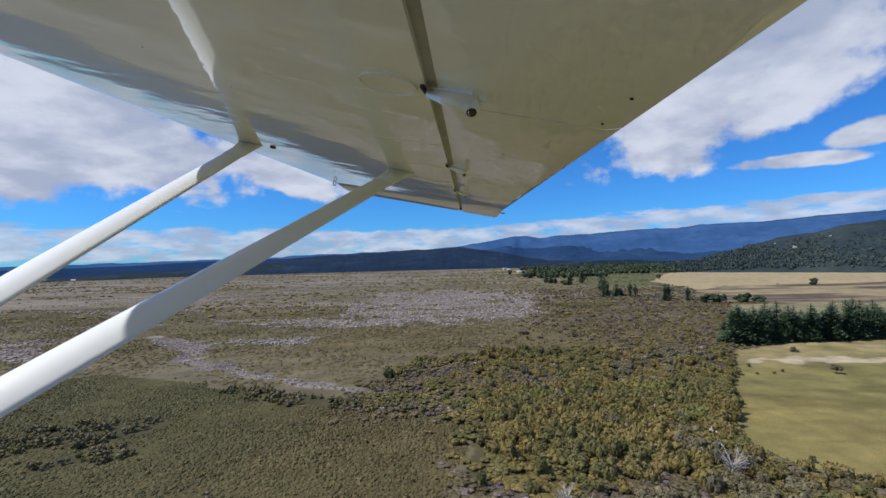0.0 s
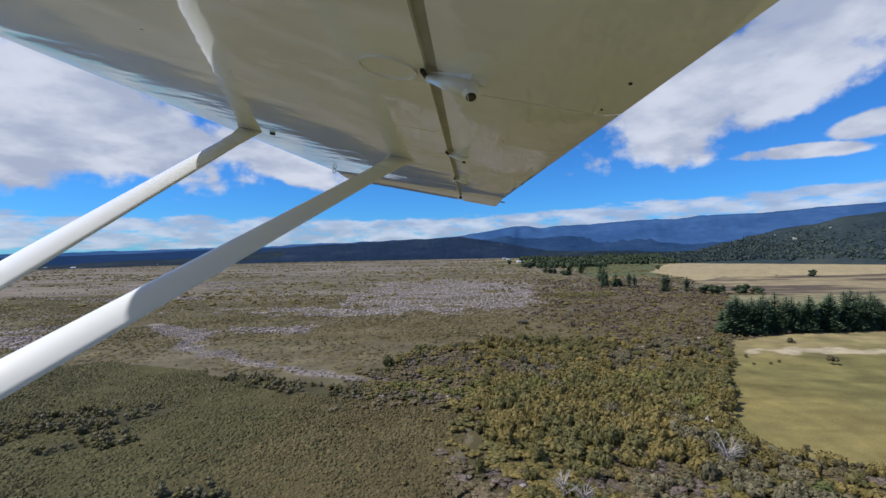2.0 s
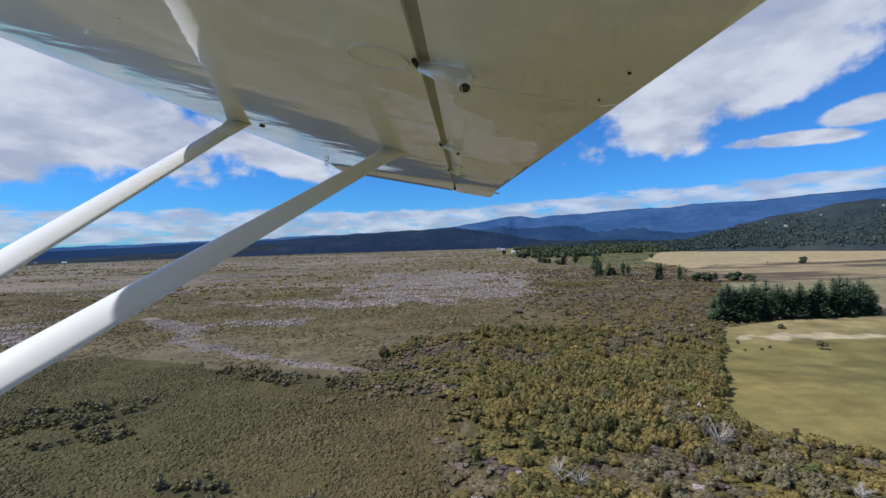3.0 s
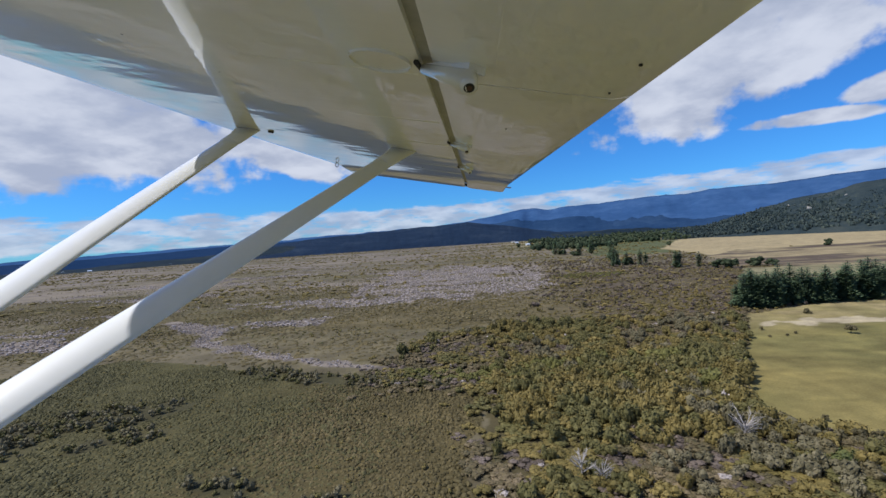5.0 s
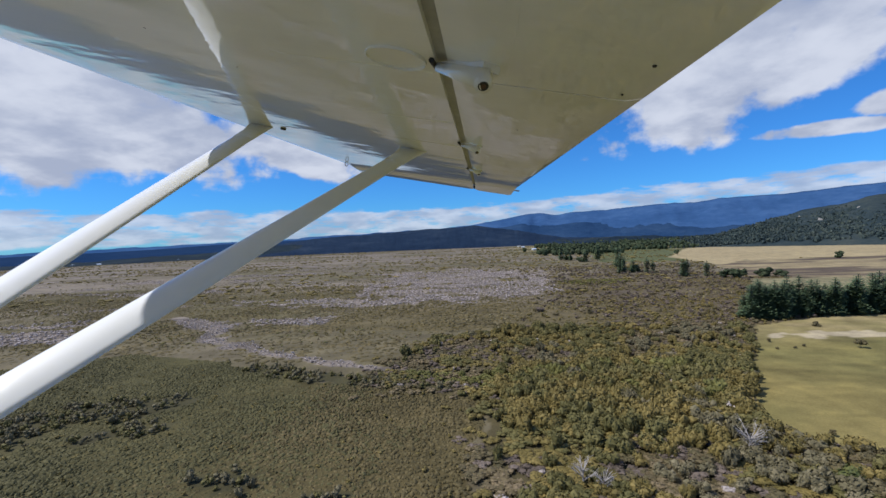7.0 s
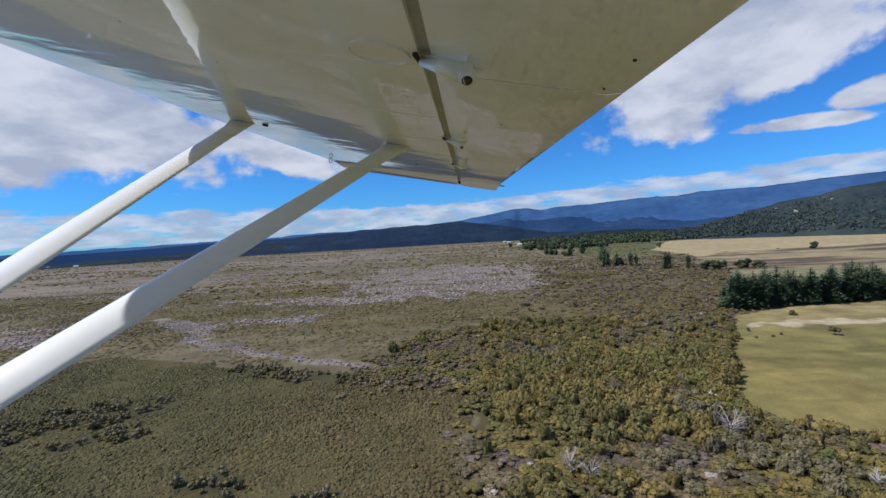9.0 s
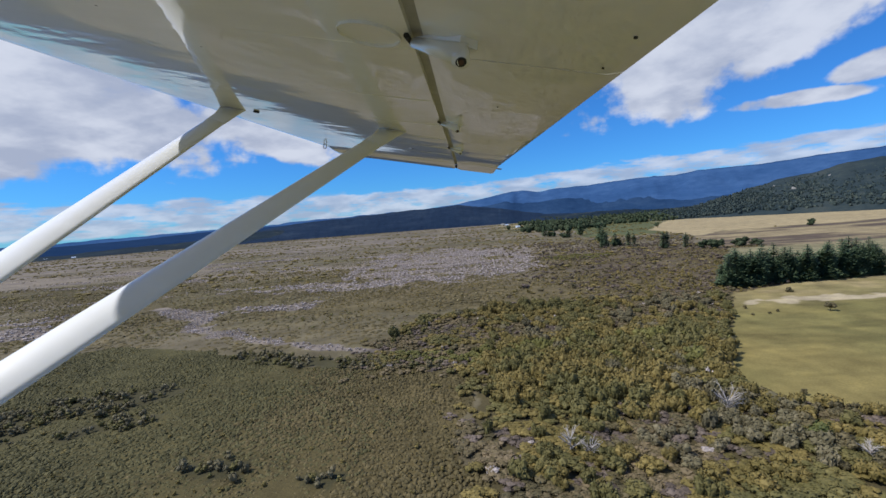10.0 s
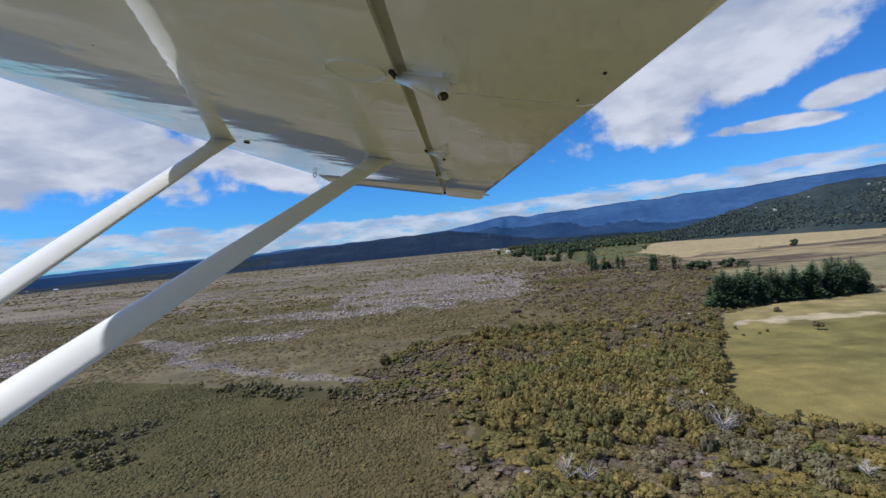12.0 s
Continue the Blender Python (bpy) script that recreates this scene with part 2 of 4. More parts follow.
def raw(name, verts, tris, material, parent=None, label="", smoothed=False):
    """One mesh object from arrays of corners and triangles."""
    verts, tris = np.asarray(verts, np.float32), np.asarray(tris, np.int32)
    me = bpy.data.meshes.new(name)
    me.vertices.add(len(verts))
    me.vertices.foreach_set("co", verts.ravel())
    me.loops.add(tris.size)
    me.loops.foreach_set("vertex_index", tris.ravel())
    k = tris.shape[1]
    me.polygons.add(len(tris))
    me.polygons.foreach_set("loop_start", np.arange(0, tris.size, k, dtype=np.int32))
    me.polygons.foreach_set("use_smooth", np.full(len(tris), smoothed))
    me.update(calc_edges=True)
    me.materials.append(material)
    ob = new(name, me)
    if parent:
        ob.parent = parent
    return tagged(ob, label=label)


def part(name, bm, material, parent=None, label="", smoothed=False):
    """Links a bmesh as one mesh object under a thing or part."""
    me = bpy.data.meshes.new(name)
    for f in bm.faces:
        f.smooth = smoothed
    bm.to_mesh(me)
    bm.free()
    me.materials.append(material)
    ob = new(name, me)
    if parent:
        ob.parent = parent
    return tagged(ob, label=label)


FARM = (10, -13)


def thing(name, at, label, category, group="", kind="", turn=0):
    ob = new(name)
    ob.matrix_basis = pose(at[0] + FARM[0], at[1] + FARM[1], at[2], 0, 0, turn)
    return tagged(ob, label, category, group, kind)


def box(x0, y0, z0, x1, y1, z1, bevel=0.0, bm=None):
    bm = bm or bmesh.new()
    r = bmesh.ops.create_cube(bm, size=1)
    bmesh.ops.transform(bm, verts=r["verts"], matrix=Matrix.Translation(((x0 + x1) / 2, (y0 + y1) / 2, (z0 + z1) / 2)) @ Matrix.Diagonal((x1 - x0, y1 - y0, z1 - z0, 1)))
    if bevel:
        bmesh.ops.bevel(bm, geom=bm.edges[:], offset=bevel, segments=2, affect="EDGES", profile=0.6)
    return bm


def tube(a, b, r0, r1, seg=8, bm=None):
    bm = bm or bmesh.new()
    a, b = Vector(a), Vector(b)
    m = Matrix.Translation((a + b) / 2) @ (b - a).to_track_quat("Z", "Y").to_matrix().to_4x4()
    bmesh.ops.create_cone(bm, cap_ends=True, segments=seg, radius1=r0, radius2=r1, depth=(b - a).length, matrix=m)
    return bm


def lattice(ix, iy):
    h = np.sin(ix * 127.1 + iy * 311.7) * 43758.5453
    return h - np.floor(h)


def vnoise(x, y):
    ix, iy = np.floor(x), np.floor(y)
    fx, fy = x - ix, y - iy
    fx, fy = fx * fx * (3 - 2 * fx), fy * fy * (3 - 2 * fy)
    a, b, c, d = lattice(ix, iy), lattice(ix + 1, iy), lattice(ix, iy + 1), lattice(ix + 1, iy + 1)
    return (a * (1 - fx) + b * fx) * (1 - fy) + (c * (1 - fx) + d * fx) * fy


def fbm(x, y, octaves=4):
    s, a = np.zeros_like(x, dtype=float), 0.5
    for _ in range(octaves):
        s += a * vnoise(x, y)
        x, y, a = x * 2.03 + 17.3, y * 2.03 - 9.1, a * 0.5
    return s / (1 - 0.5 ** octaves)


def inside(poly, x, y):
    r = np.zeros(x.shape, bool)
    for (x0, y0), (x1, y1) in zip(poly, poly[1:] + poly[:1]):
        if y0 != y1:
            r ^= ((y0 > y) != (y1 > y)) & (x < (x1 - x0) * (y - y0) / (y1 - y0) + x0)
    return r


def near_line(line, x, y):
    d = np.full(x.shape, 1e9)
    for (x0, y0), (x1, y1) in zip(line, line[1:]):
        ux, uy = x1 - x0, y1 - y0
        t = np.clip(((x - x0) * ux + (y - y0) * uy) / (ux * ux + uy * uy), 0, 1)
        d = np.minimum(d, np.hypot(x - x0 - t * ux, y - y0 - t * uy))
    return d


# ---- the plan of the land ----
# The reach west to x -600 is unseen, added to bounce light onto the wing.
PADDOCK_AND_BOUNCE = [(150, 260), (128, 222), (114, 197), (98, 170), (86, 151), (78, 138), (74, 129), (80, 120), (94, 112), (116, 99), (112, 90), (90, 86), (68, 80), (56, 56), (46, 26), (20, 12), (-120, 6), (-600, 0), (-600, -500), (470, -500), (450, 140), (370, 230), (310, 308), (264, 302), (200, 282)]
HAYFIELD = [(352, 700), (379, 939), (583, 1326), (1458, 2217), (2019, 2466), (2700, 2500), (2700, 1200), (900, 860), (640, 790), (447, 790)]
PLOUGH = [(292, 530), (352, 700), (447, 790), (640, 790), (900, 860), (1000, 700), (620, 560), (395, 486)]
MEADOW = [(262, 316), (250, 430), (285, 500), (395, 486), (620, 560), (1000, 700), (800, 300), (470, 190), (372, 244), (312, 316)]
ORCHARD = [(210, 860), (300, 800), (400, 850), (560, 1210), (560, 1600), (300, 1600), (270, 1200)]
BROWNHEATH = [(-260, 174), (-202, 212), (-137, 196), (-92, 173), (-55, 161), (-27, 157), (-3, 147), (-3, 125), (-9, 105), (-4, 90), (2, 82), (6, 60), (-20, 24), (-300, 24), (-420, 60), (-340, 150)]
TALL = [(-9, 20), (6, 60), (2, 82), (-4, 90), (-9, 105), (-3, 125), (-3, 147), (-27, 157), (-54, 163), (-60, 178), (-44, 196), (-32, 236), (6, 252), (57, 262), (108, 274), (152, 272), (152, 200), (124, 92), (60, 20)]
STREAK = [(-259, 320), (-200, 282), (-179, 246), (-152, 230), (-123, 213), (-96, 198), (-75, 189), (-49, 180)]
PALE = [(-135, 358), (-152, 470), (-165, 620), (-60, 800), (85, 690), (62, 430), (0, 374), (-60, 370)]
THICKETS = [([(-185, 112), (-160, 126), (-146, 132), (-119, 143)], 7.5), ([(-172, 108), (-150, 113)], 9.0), ([(-126, 117), (-108, 123)], 4.0), ([(-76, 95), (-62, 93)], 2.6), ([(-44, 88), (-36, 88)], 2.4), ([(-110, 184), (-80, 172), (-50, 166), (-24, 164)], 5.0), ([(-240, 150), (-215, 172)], 8.0)]
FENCE = [(60, 60), (125, 61), (170, 63), (230, 66), (300, 62), (400, 58)]
BARE = [(206, 102), (240, 112), (285, 102), (306, 82), (272, 74), (230, 80)]


def warp(x, y, size, amount):
    return x + (fbm(x / size, y / size) - 0.5) * amount, y + (fbm(x / size + 31, y / size - 17) - 0.5) * amount


def zones(x, y):
    """Masks of the kinds of land at x, y."""
    wx, wy = warp(x, y, 9.0, 7.0)
    fx, fy = warp(x, y, 70.0, 40.0)
    mx, my = warp(x, y, 22.0, 26.0)
    z = {}
    z["paddock"] = inside(PADDOCK_AND_BOUNCE, *warp(x, y, 6.0, 4.0))
    z["hay"] = inside(HAYFIELD, *warp(x, y, 120.0, 30.0)) & ~z["paddock"]
    z["plough"] = inside(PLOUGH, fx, fy) & ~z["hay"]
    z["meadow"] = inside(MEADOW, wx, wy) & ~z["paddock"] & ~z["plough"]
    z["field"] = z["hay"] | z["plough"] | z["meadow"]
    z["orchard"] = inside(ORCHARD, fx, fy) & ~z["field"]
    z["streak"] = near_line(STREAK, *warp(x, y, 14.0, 20.0)) < 7 * fbm(x / 12, y / 12) + np.clip((y - 190) / 11, 0, 9) * fbm(x / 10 + 7, y / 6) * 1.3
    pale = inside(PALE, mx, my) & (fbm(x / 30 + 5, y / 22) + 0.5 * fbm(x / 7, y / 5) > 0.66)
    pale |= ((wx - 12) / 62) ** 2 + ((wy - 455) / 34) ** 2 + (fbm(x / 20, y / 20) - 0.5) * 1.5 < 0.9
    pale |= ((mx + 335) / 60) ** 2 + ((my - 250) / 24) ** 2 + (fbm(x / 25, y / 25) - 0.5) * 2 < 0.8
    pale |= (fbm(x / 130 + 3, y / 34 + 9) + 0.45 * fbm(x / 9, y / 7) > 0.85) & (y > 285) & (x < -120)
    z["pale"] = pale & ~z["field"]
    z["heath"] = inside(BROWNHEATH, wx, wy)
    dark = np.zeros(x.shape, bool)
    tx, ty = warp(x, y, 7.0, 13.0)
    for line, width in THICKETS:
        dark |= near_line(line, tx, ty) < width * (0.3 + 1.8 * fbm(x / 9 + 2, y / 9))
    z["dark"] = dark & ~z["streak"]
    z["tall"] = inside(TALL, *warp(x, y, 14.0, 16.0)) & ~z["heath"] & ~z["paddock"]
    z["yellow"] = ((near_line([(-34, 172), (0, 166), (24, 168), (52, 178), (88, 174)], *warp(x, y, 12, 14)) < 6.0) | (((wx - 62) / 26) ** 2 + ((wy - 152) / 14) ** 2 + (fbm(x / 12, y / 12) - 0.5) * 3 < 0.4)) & ~z["paddock"]
    z["band"] = inside([(-130, 270), (-110, 340), (0, 362), (150, 352), (150, 292), (60, 274), (-40, 262)], mx, my) & ~z["tall"] & ~z["field"]
    return z


def lay_ground():
    n = 560
    s = np.linspace(-1, 1, n)
    warp_axis = np.sinh(s * 5.2) / np.sinh(5.2) * 4950
    gx, gy = np.meshgrid(warp_axis + 20, warp_axis + 170, indexing="ij")
    x, y = gx.ravel(), gy.ravel()
    z = zones(x, y)
    f1, f2, f3 = fbm(x / 55, y / 55), fbm(x / 9 + 3, y / 9), fbm(x / 260 + 8, y / 90)
    f4 = fbm(x / 20 + 70, y / 7)
    col = np.empty((len(x), 3))
    # marsh and rough scrub
    marsh = [np.array(c) for c in ((0.092, 0.076, 0.050), (0.176, 0.146, 0.110), (0.168, 0.152, 0.058), (0.245, 0.208, 0.160))]
    a = np.clip((f3 - 0.3) / 0.4, 0, 1)[:, None]
    b = np.clip((f4 - 0.35) / 0.3, 0, 1)[:, None]
    col[:] = (marsh[0] * (1 - a) + marsh[1] * a) * (1 - 0.5 * b) + 0.5 * b * (marsh[2] * (1 - a) + marsh[3] * a)
    near = np.clip(1 - (y - 250) / 250, 0, 1)[:, None]
    col[:] = col * (1 - 0.6 * near) + 0.6 * near * np.array((0.108, 0.092, 0.044))
    gloom = np.clip((x - 20) / 90, 0, 1)[:, None] * np.clip((640 - y) / 160, 0, 1)[:, None]
    col[:] = col * (1 - 0.75 * gloom) + 0.75 * gloom * np.array((0.090, 0.068, 0.048))
    col[z["band"]] = col[z["band"]] * 0.35 + 0.65 * np.array((0.118, 0.094, 0.044))
    west = np.clip((-x - 20) / 120, 0, 1)[:, None]
    patch = fbm(x / 240 + 14, y / 110 + 5)[:, None]
    valley = (np.clip((y - 1150) / 250, 0, 1) * np.clip((np.degrees(np.arctan2(x, y)) - 1) / 5, 0, 1))[:, None]
    col[:] = col * (1 - valley) + valley * np.where(patch > 0.52, np.array((0.27, 0.225, 0.13)), np.where(patch > 0.44, np.array((0.12, 0.125, 0.05)), np.array((0.08, 0.078, 0.045))))
    col[z["heath"]] = (np.array((0.092, 0.073, 0.032)) * (1 - west) + west * np.array((0.078, 0.070, 0.029)))[z["heath"]]
    col[z["tall"]] = (0.082, 0.068, 0.034)
    col[z["dark"]] = (0.066, 0.060, 0.030)
    g = np.clip((f1 - 0.35) / 0.3, 0, 1)[:, None]
    h = np.clip((f2 - 0.35) / 0.35, 0, 1)[:, None]
    green, gold, dry = np.array((0.168, 0.150, 0.055)), np.array((0.225, 0.182, 0.066)), np.array((0.31, 0.250, 0.128))
    grass = green * (1 - g) + gold * g
    south = np.clip((84 - y) / 10, 0, 1)[:, None]
    grass = grass * (1 - 0.6 * south) + 0.6 * south * np.array((0.17, 0.165, 0.052))
    dryness = np.clip(np.clip((y - 215 - 0.12 * (x - 130)) / 40, 0, 1) + inside(BARE, *warp(x, y, 12, 10)) * 0.85, 0, 1)[:, None] * (0.45 + 0.55 * h)
    grass = grass * (1 - dryness) + dryness * dry
    worn = ((np.hypot((x - 182) / 34, (y - 236) / 9) + (f2 - 0.5) * 2) < 0.8)[:, None]
    grass = np.where(worn, np.array((0.40, 0.335, 0.22)), grass)
    mottle = fbm(x / 3.5 + 12, y / 2.5)[:, None]
    dark_streaks = np.clip((fbm(x / 30 + 55, y / 9 + 8) - 0.56) * 7, 0, 1)[:, None]
    grass = grass * (0.84 + 0.32 * mottle) * (1 - 0.22 * dark_streaks)
    col[z["paddock"]] = grass[z["paddock"]]
    grass = grass * (0.88 + 0.24 * fbm(x / 18 + 40, y / 9 + 2))[:, None]
    hay = np.array((0.335, 0.268, 0.150)) * (0.85 + 0.3 * f1[:, None])
    col[z["hay"]] = hay[z["hay"]]
    col[z["plough"]] = (hay * 0.85 + (np.array((0.10, 0.075, 0.055)) - hay * 0.85) * np.clip((fbm(x / 90 + 1, y / 22 + 4) - 0.36) * 5, 0, 1)[:, None])[z["plough"]]
    col[z["meadow"]] = (np.array((0.215, 0.190, 0.105)) * (0.75 + 0.5 * f1[:, None]))[z["meadow"]]
    col[z["orchard"]] = np.array((0.090, 0.098, 0.042)) * (0.8 + 0.5 * np.sin(x[z["orchard"], None] / 6) ** 2)
    m = z["pale"]
    col[m] = (np.array((0.185, 0.156, 0.132)) * (0.65 + 0.6 * h))[m]
    col[z["streak"]] = (np.array((0.195, 0.165, 0.140)) * (0.6 + 0.6 * h))[z["streak"]]
    col[z["yellow"] & ~z["paddock"]] = (0.115, 0.108, 0.036)
    height = (fbm(x / 40, y / 40) - 0.5) * 1.2 + (fbm(x / 6, y / 6) - 0.5) * 0.25
    height *= np.clip(np.hypot(x, y - 150) / 60, 0.6, 1)
    idx = np.arange(n * n).reshape(n, n)
    quads = np.stack([idx[:-1, :-1], idx[1:, :-1], idx[1:, 1:], idx[:-1, 1:]], -1).reshape(-1, 4)
    ob = raw("ground", np.stack([x, y, height], -1), quads, GROUND, smoothed=True)
    at = ob.data.color_attributes.new("zone", "FLOAT_COLOR", "POINT")
    at.data.foreach_set("color", np.concatenate([col, np.ones((len(x), 1))], 1).astype(np.float32).ravel())
    tagged(ob, "grazed paddock, dry hay field and brown marsh heath", "ground", kind="structure")


lay_ground()


def ridge(name, line, dist, depth, material, label, rough=0.25, n=420, seed=0.0, relief=0.1):
    """A range of hills round the land: crest heights by azimuth and elevation in degrees."""
    A = np.array([p[0] for p in line], float)
    E = np.array([p[1] for p in line], float)
    a = np.linspace(A[0], A[-1], n)
    e = np.interp(a, A, E)
    e = e + (fbm(a / 2.2 + seed, a * 0 + 4.2, 6) - 0.5) * rough * 2.6
    k = 22
    verts = []
    for j in range(k):
        q = j / (k - 1)
        d = dist - depth * (1 - q)
        up = (np.tan(np.radians(e)) * dist + 57.6)
        prof = q ** 0.8
        gully = 1 - relief * fbm(a * 0.8 + seed, np.full_like(a, q * 1.6 + seed), 5) * (1 - q) * 2.0 * q
        z = np.where(q < 1e-6, -3.0, up * prof * gully)
        jit = (fbm(a * 1.5 + seed, np.full_like(a, q * 4), 3) - 0.5) * depth * 0.05 * (q > 0) * (q < 1)
        verts.append(np.stack([np.sin(np.radians(a)) * (d + jit), np.cos(np.radians(a)) * (d + jit), z], -1))
    back = verts[-1].copy()
    back *= np.array([1.04, 1.04, 0])
    verts.append(back)
    v = np.stack(verts)
    idx = np.arange((k + 1) * n).reshape(k + 1, n)
    quads = np.stack([idx[:-1, :-1], idx[:-1, 1:], idx[1:, 1:], idx[1:, :-1]], -1).reshape(-1, 4)
    return tagged(raw(name, v.reshape(-1, 3), quads, material, smoothed=True), label, "hills", kind="structure")


HILL_AZ = [22, 26.5, 29, 31.5, 35.1, 39.3, 43, 48, 56, 70, 90, 120]
HILL_EL = [-1.2, -0.85, 0.0, 0.8, 1.6, 2.35, 2.75, 2.5, 2.5, 2.1, 1.8, 0.5]
ridge("backdrop_mountains", [(-170, 1.4), (-100, 1.2), (-60, 0.0), (-30, 0.7), (-13.6, 1.25), (-8, 1.35), (-2, 1.85), (2, 2.4), (5.4, 2.9), (9, 2.7), (12.5, 2.8), (18.4, 3.05), (22.6, 3.25), (24.5, 3.0), (27, 3.35), (31.5, 3.3), (36, 3.55), (39.3, 3.7), (50, 3.9), (70, 3.2), (100, 2.3), (130, 1.8), (190, 1.4)], 4650, 900, HAZEHILL, "distant forested mountain range under cloud, haze blue painted in", 0.16, 900, 3.0, 0.5)
ridge("backdrop_range", [(-8, -0.8), (-4, 0.2), (0, 1.2), (4, 1.5), (8, 1.2), (12, 1.4), (16, 1.0), (20, 1.25), (25, 0.9), (31, 1.1), (38, 1.4), (44, 1.6), (60, 1.2), (80, 0.3)], 4250, 700, DEEPHAZE, "darker forested range before the mountains, haze blue painted in", 0.22, 500, 77.0)
ridge("backdrop_plateau", [(-120, 0.8), (-70, 0.1), (-54, -0.1), (-45.5, 0.0), (-38, 0.25), (-31.5, 0.5), (-24, 0.6), (-14, 0.6), (-6, -0.5)], 4000, 500, PLATEAU, "far flat-topped forested plateau, dark haze blue painted in", 0.05, 300, 9.0)
ridge("backdrop_hills", [(-34, -1.0), (-31, -0.4), (-27, 0.2), (-24, 0.65), (-19, 0.9), (-13.7, 1.1), (-8, 1.4), (-2.1, 1.7), (2, 1.1), (5.4, 0.45), (9, -0.2), (14, -0.7), (20, -1.0)], 3300, 900, SHADEDFOREST, "dark forested hills, cloud shadow and haze painted in", 0.16, 420, 21.0)
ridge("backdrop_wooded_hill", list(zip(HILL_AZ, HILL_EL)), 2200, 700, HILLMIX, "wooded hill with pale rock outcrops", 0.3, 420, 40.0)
ridge("backdrop_foothills", [(-60, -1.1), (-50, -0.95), (-40, -0.75), (-33, -0.45), (-29, -0.05), (-26, 0.1), (-22, -0.5), (-14, -0.35), (-8, -0.6), (-2, -0.2), (4, -0.45), (10, -0.6), (16, -0.5), (24, -0.75), (30, -0.9), (36, -1.1)], 2900, 420, FOOTHILL, "low hills of mixed pasture and dark woods, haze tint painted in", 0.16, 420, 63.0)

# ---- foliage prototypes ----


def ico(sub):
    bm = bmesh.new()
    bmesh.ops.create_icosphere(bm, subdivisions=sub, radius=1)
    v = np.array([p.co[:] for p in bm.verts])
    f = np.array([[q.index for q in p.verts] for p in bm.faces])
    bm.free()
    return v, f


ICO1, ICO2 = ico(1), ico(2)


def clump(seed, leaves, size, core=ICO1, flat=0.8, droop=0.0):
    """A lumpy bush of unit radius: an uneven core with leaf sprays standing off it."""
    r = np.random.default_rng(seed)
    v, f = core[0].copy(), core[1]
    lobes = r.normal(size=(7, 3))
    lobes /= np.linalg.norm(lobes, axis=1)[:, None]
    lobes[:, 2] = np.abs(lobes[:, 2])

    def radius(d):
        return 0.66 + 0.34 * np.max(np.clip(d @ lobes.T, 0, 1) ** 5, axis=1)

    v = v * (radius(v) * r.uniform(0.86, 1.0, len(v)))[:, None] * 0.92
    d = r.normal(size=(leaves, 3))
    d[:, 2] = np.abs(d[:, 2]) - 0.25
    d /= np.linalg.norm(d, axis=1)[:, None]
    c = d * (radius(d) * r.uniform(0.82, 1.1, leaves))[:, None]
    t1 = np.cross(d, r.normal(size=(leaves, 3)))
    t1 /= np.linalg.norm(t1, axis=1)[:, None]
    t2 = np.cross(d, t1) + d * r.uniform(-0.7, 0.7, (leaves, 1))
    s = size * r.uniform(0.6, 1.3, (leaves, 1))
    lv = np.stack([c - t1 * s * 0.6, c + t1 * s * 0.6, c + t2 * s, c + t1 * s * 0.2 - t2 * s * 0.7], 1).reshape(-1, 3)
    b = np.arange(leaves) * 4 + len(v)
    lf = np.concatenate([np.stack([b, b + 1, b + 2], -1), np.stack([b, b + 3, b + 1], -1)])
    allv = np.concatenate([v, lv])
    allv[:, 2] = allv[:, 2] * flat + flat * 0.55
    return allv, np.concatenate([f, lf])


def scatter(name, protos, xy, width, height, material, label, category, sink=0.0):
    """Many bushes joined into one mesh of kind stuff."""
    vs, fs, base = [], [], 0
    which = RNG.integers(0, len(protos), len(xy))
    for k, (pv, pf) in enumerate(protos):
        sel = np.where(which == k)[0]
        if not len(sel):
            continue
        a = RNG.uniform(0, 6.283, len(sel))
        c, s = np.cos(a)[:, None], np.sin(a)[:, None]
        w, h = width[sel][:, None], height[sel][:, None]
        X = (pv[:, 0] * c - pv[:, 1] * s) * w + xy[sel, 0][:, None]
        Y = (pv[:, 0] * s + pv[:, 1] * c) * w * RNG.uniform(0.8, 1.2, (len(sel), 1)) + xy[sel, 1][:, None]
        Z = pv[:, 2] * h - sink * h
        vs.append(np.stack([X, Y, Z + 0 * X], -1).reshape(-1, 3))
        fs.append((pf[None] + (np.arange(len(sel)) * len(pv))[:, None, None]).reshape(-1, 3) + base)
        base += len(sel) * len(pv)
    return tagged(raw(name, np.concatenate(vs), np.concatenate(fs), material), label, category, kind="stuff")


def spots(x0, x1, y0, y1, step):
    gx, gy = np.meshgrid(np.arange(x0, x1, step), np.arange(y0, y1, step))
    p = np.stack([gx.ravel(), gy.ravel()], -1)
    return p + RNG.uniform(-0.8, 0.8, p.shape) * step


def lobed(seed, lobes, leaves, size, tall=1.0):
    """A shrub of unit radius: several leafy lobes at uneven heights."""
    r = np.random.default_rng(seed)
    vs, fs, base = [], [], 0
    for i in range(lobes):
        v, f = clump(seed * 17 + i, leaves, size, ICO1, 1.0)
        k = r.uniform(0.34, 0.56)
        a, d = r.uniform(0, 6.283), r.uniform(0.25, 0.72) * (i > 0)
        up = r.uniform(0.0, 0.55) * (1 - 0.6 * d) + 0.12
        v = v * np.array([k, k, k * 0.95]) + np.array([math.cos(a) * d, math.sin(a) * d, up])
        vs.append(v * np.array([1, 1, tall]))
        fs.append(f + base)
        base += len(v)
    return np.concatenate(vs), np.concatenate(fs)


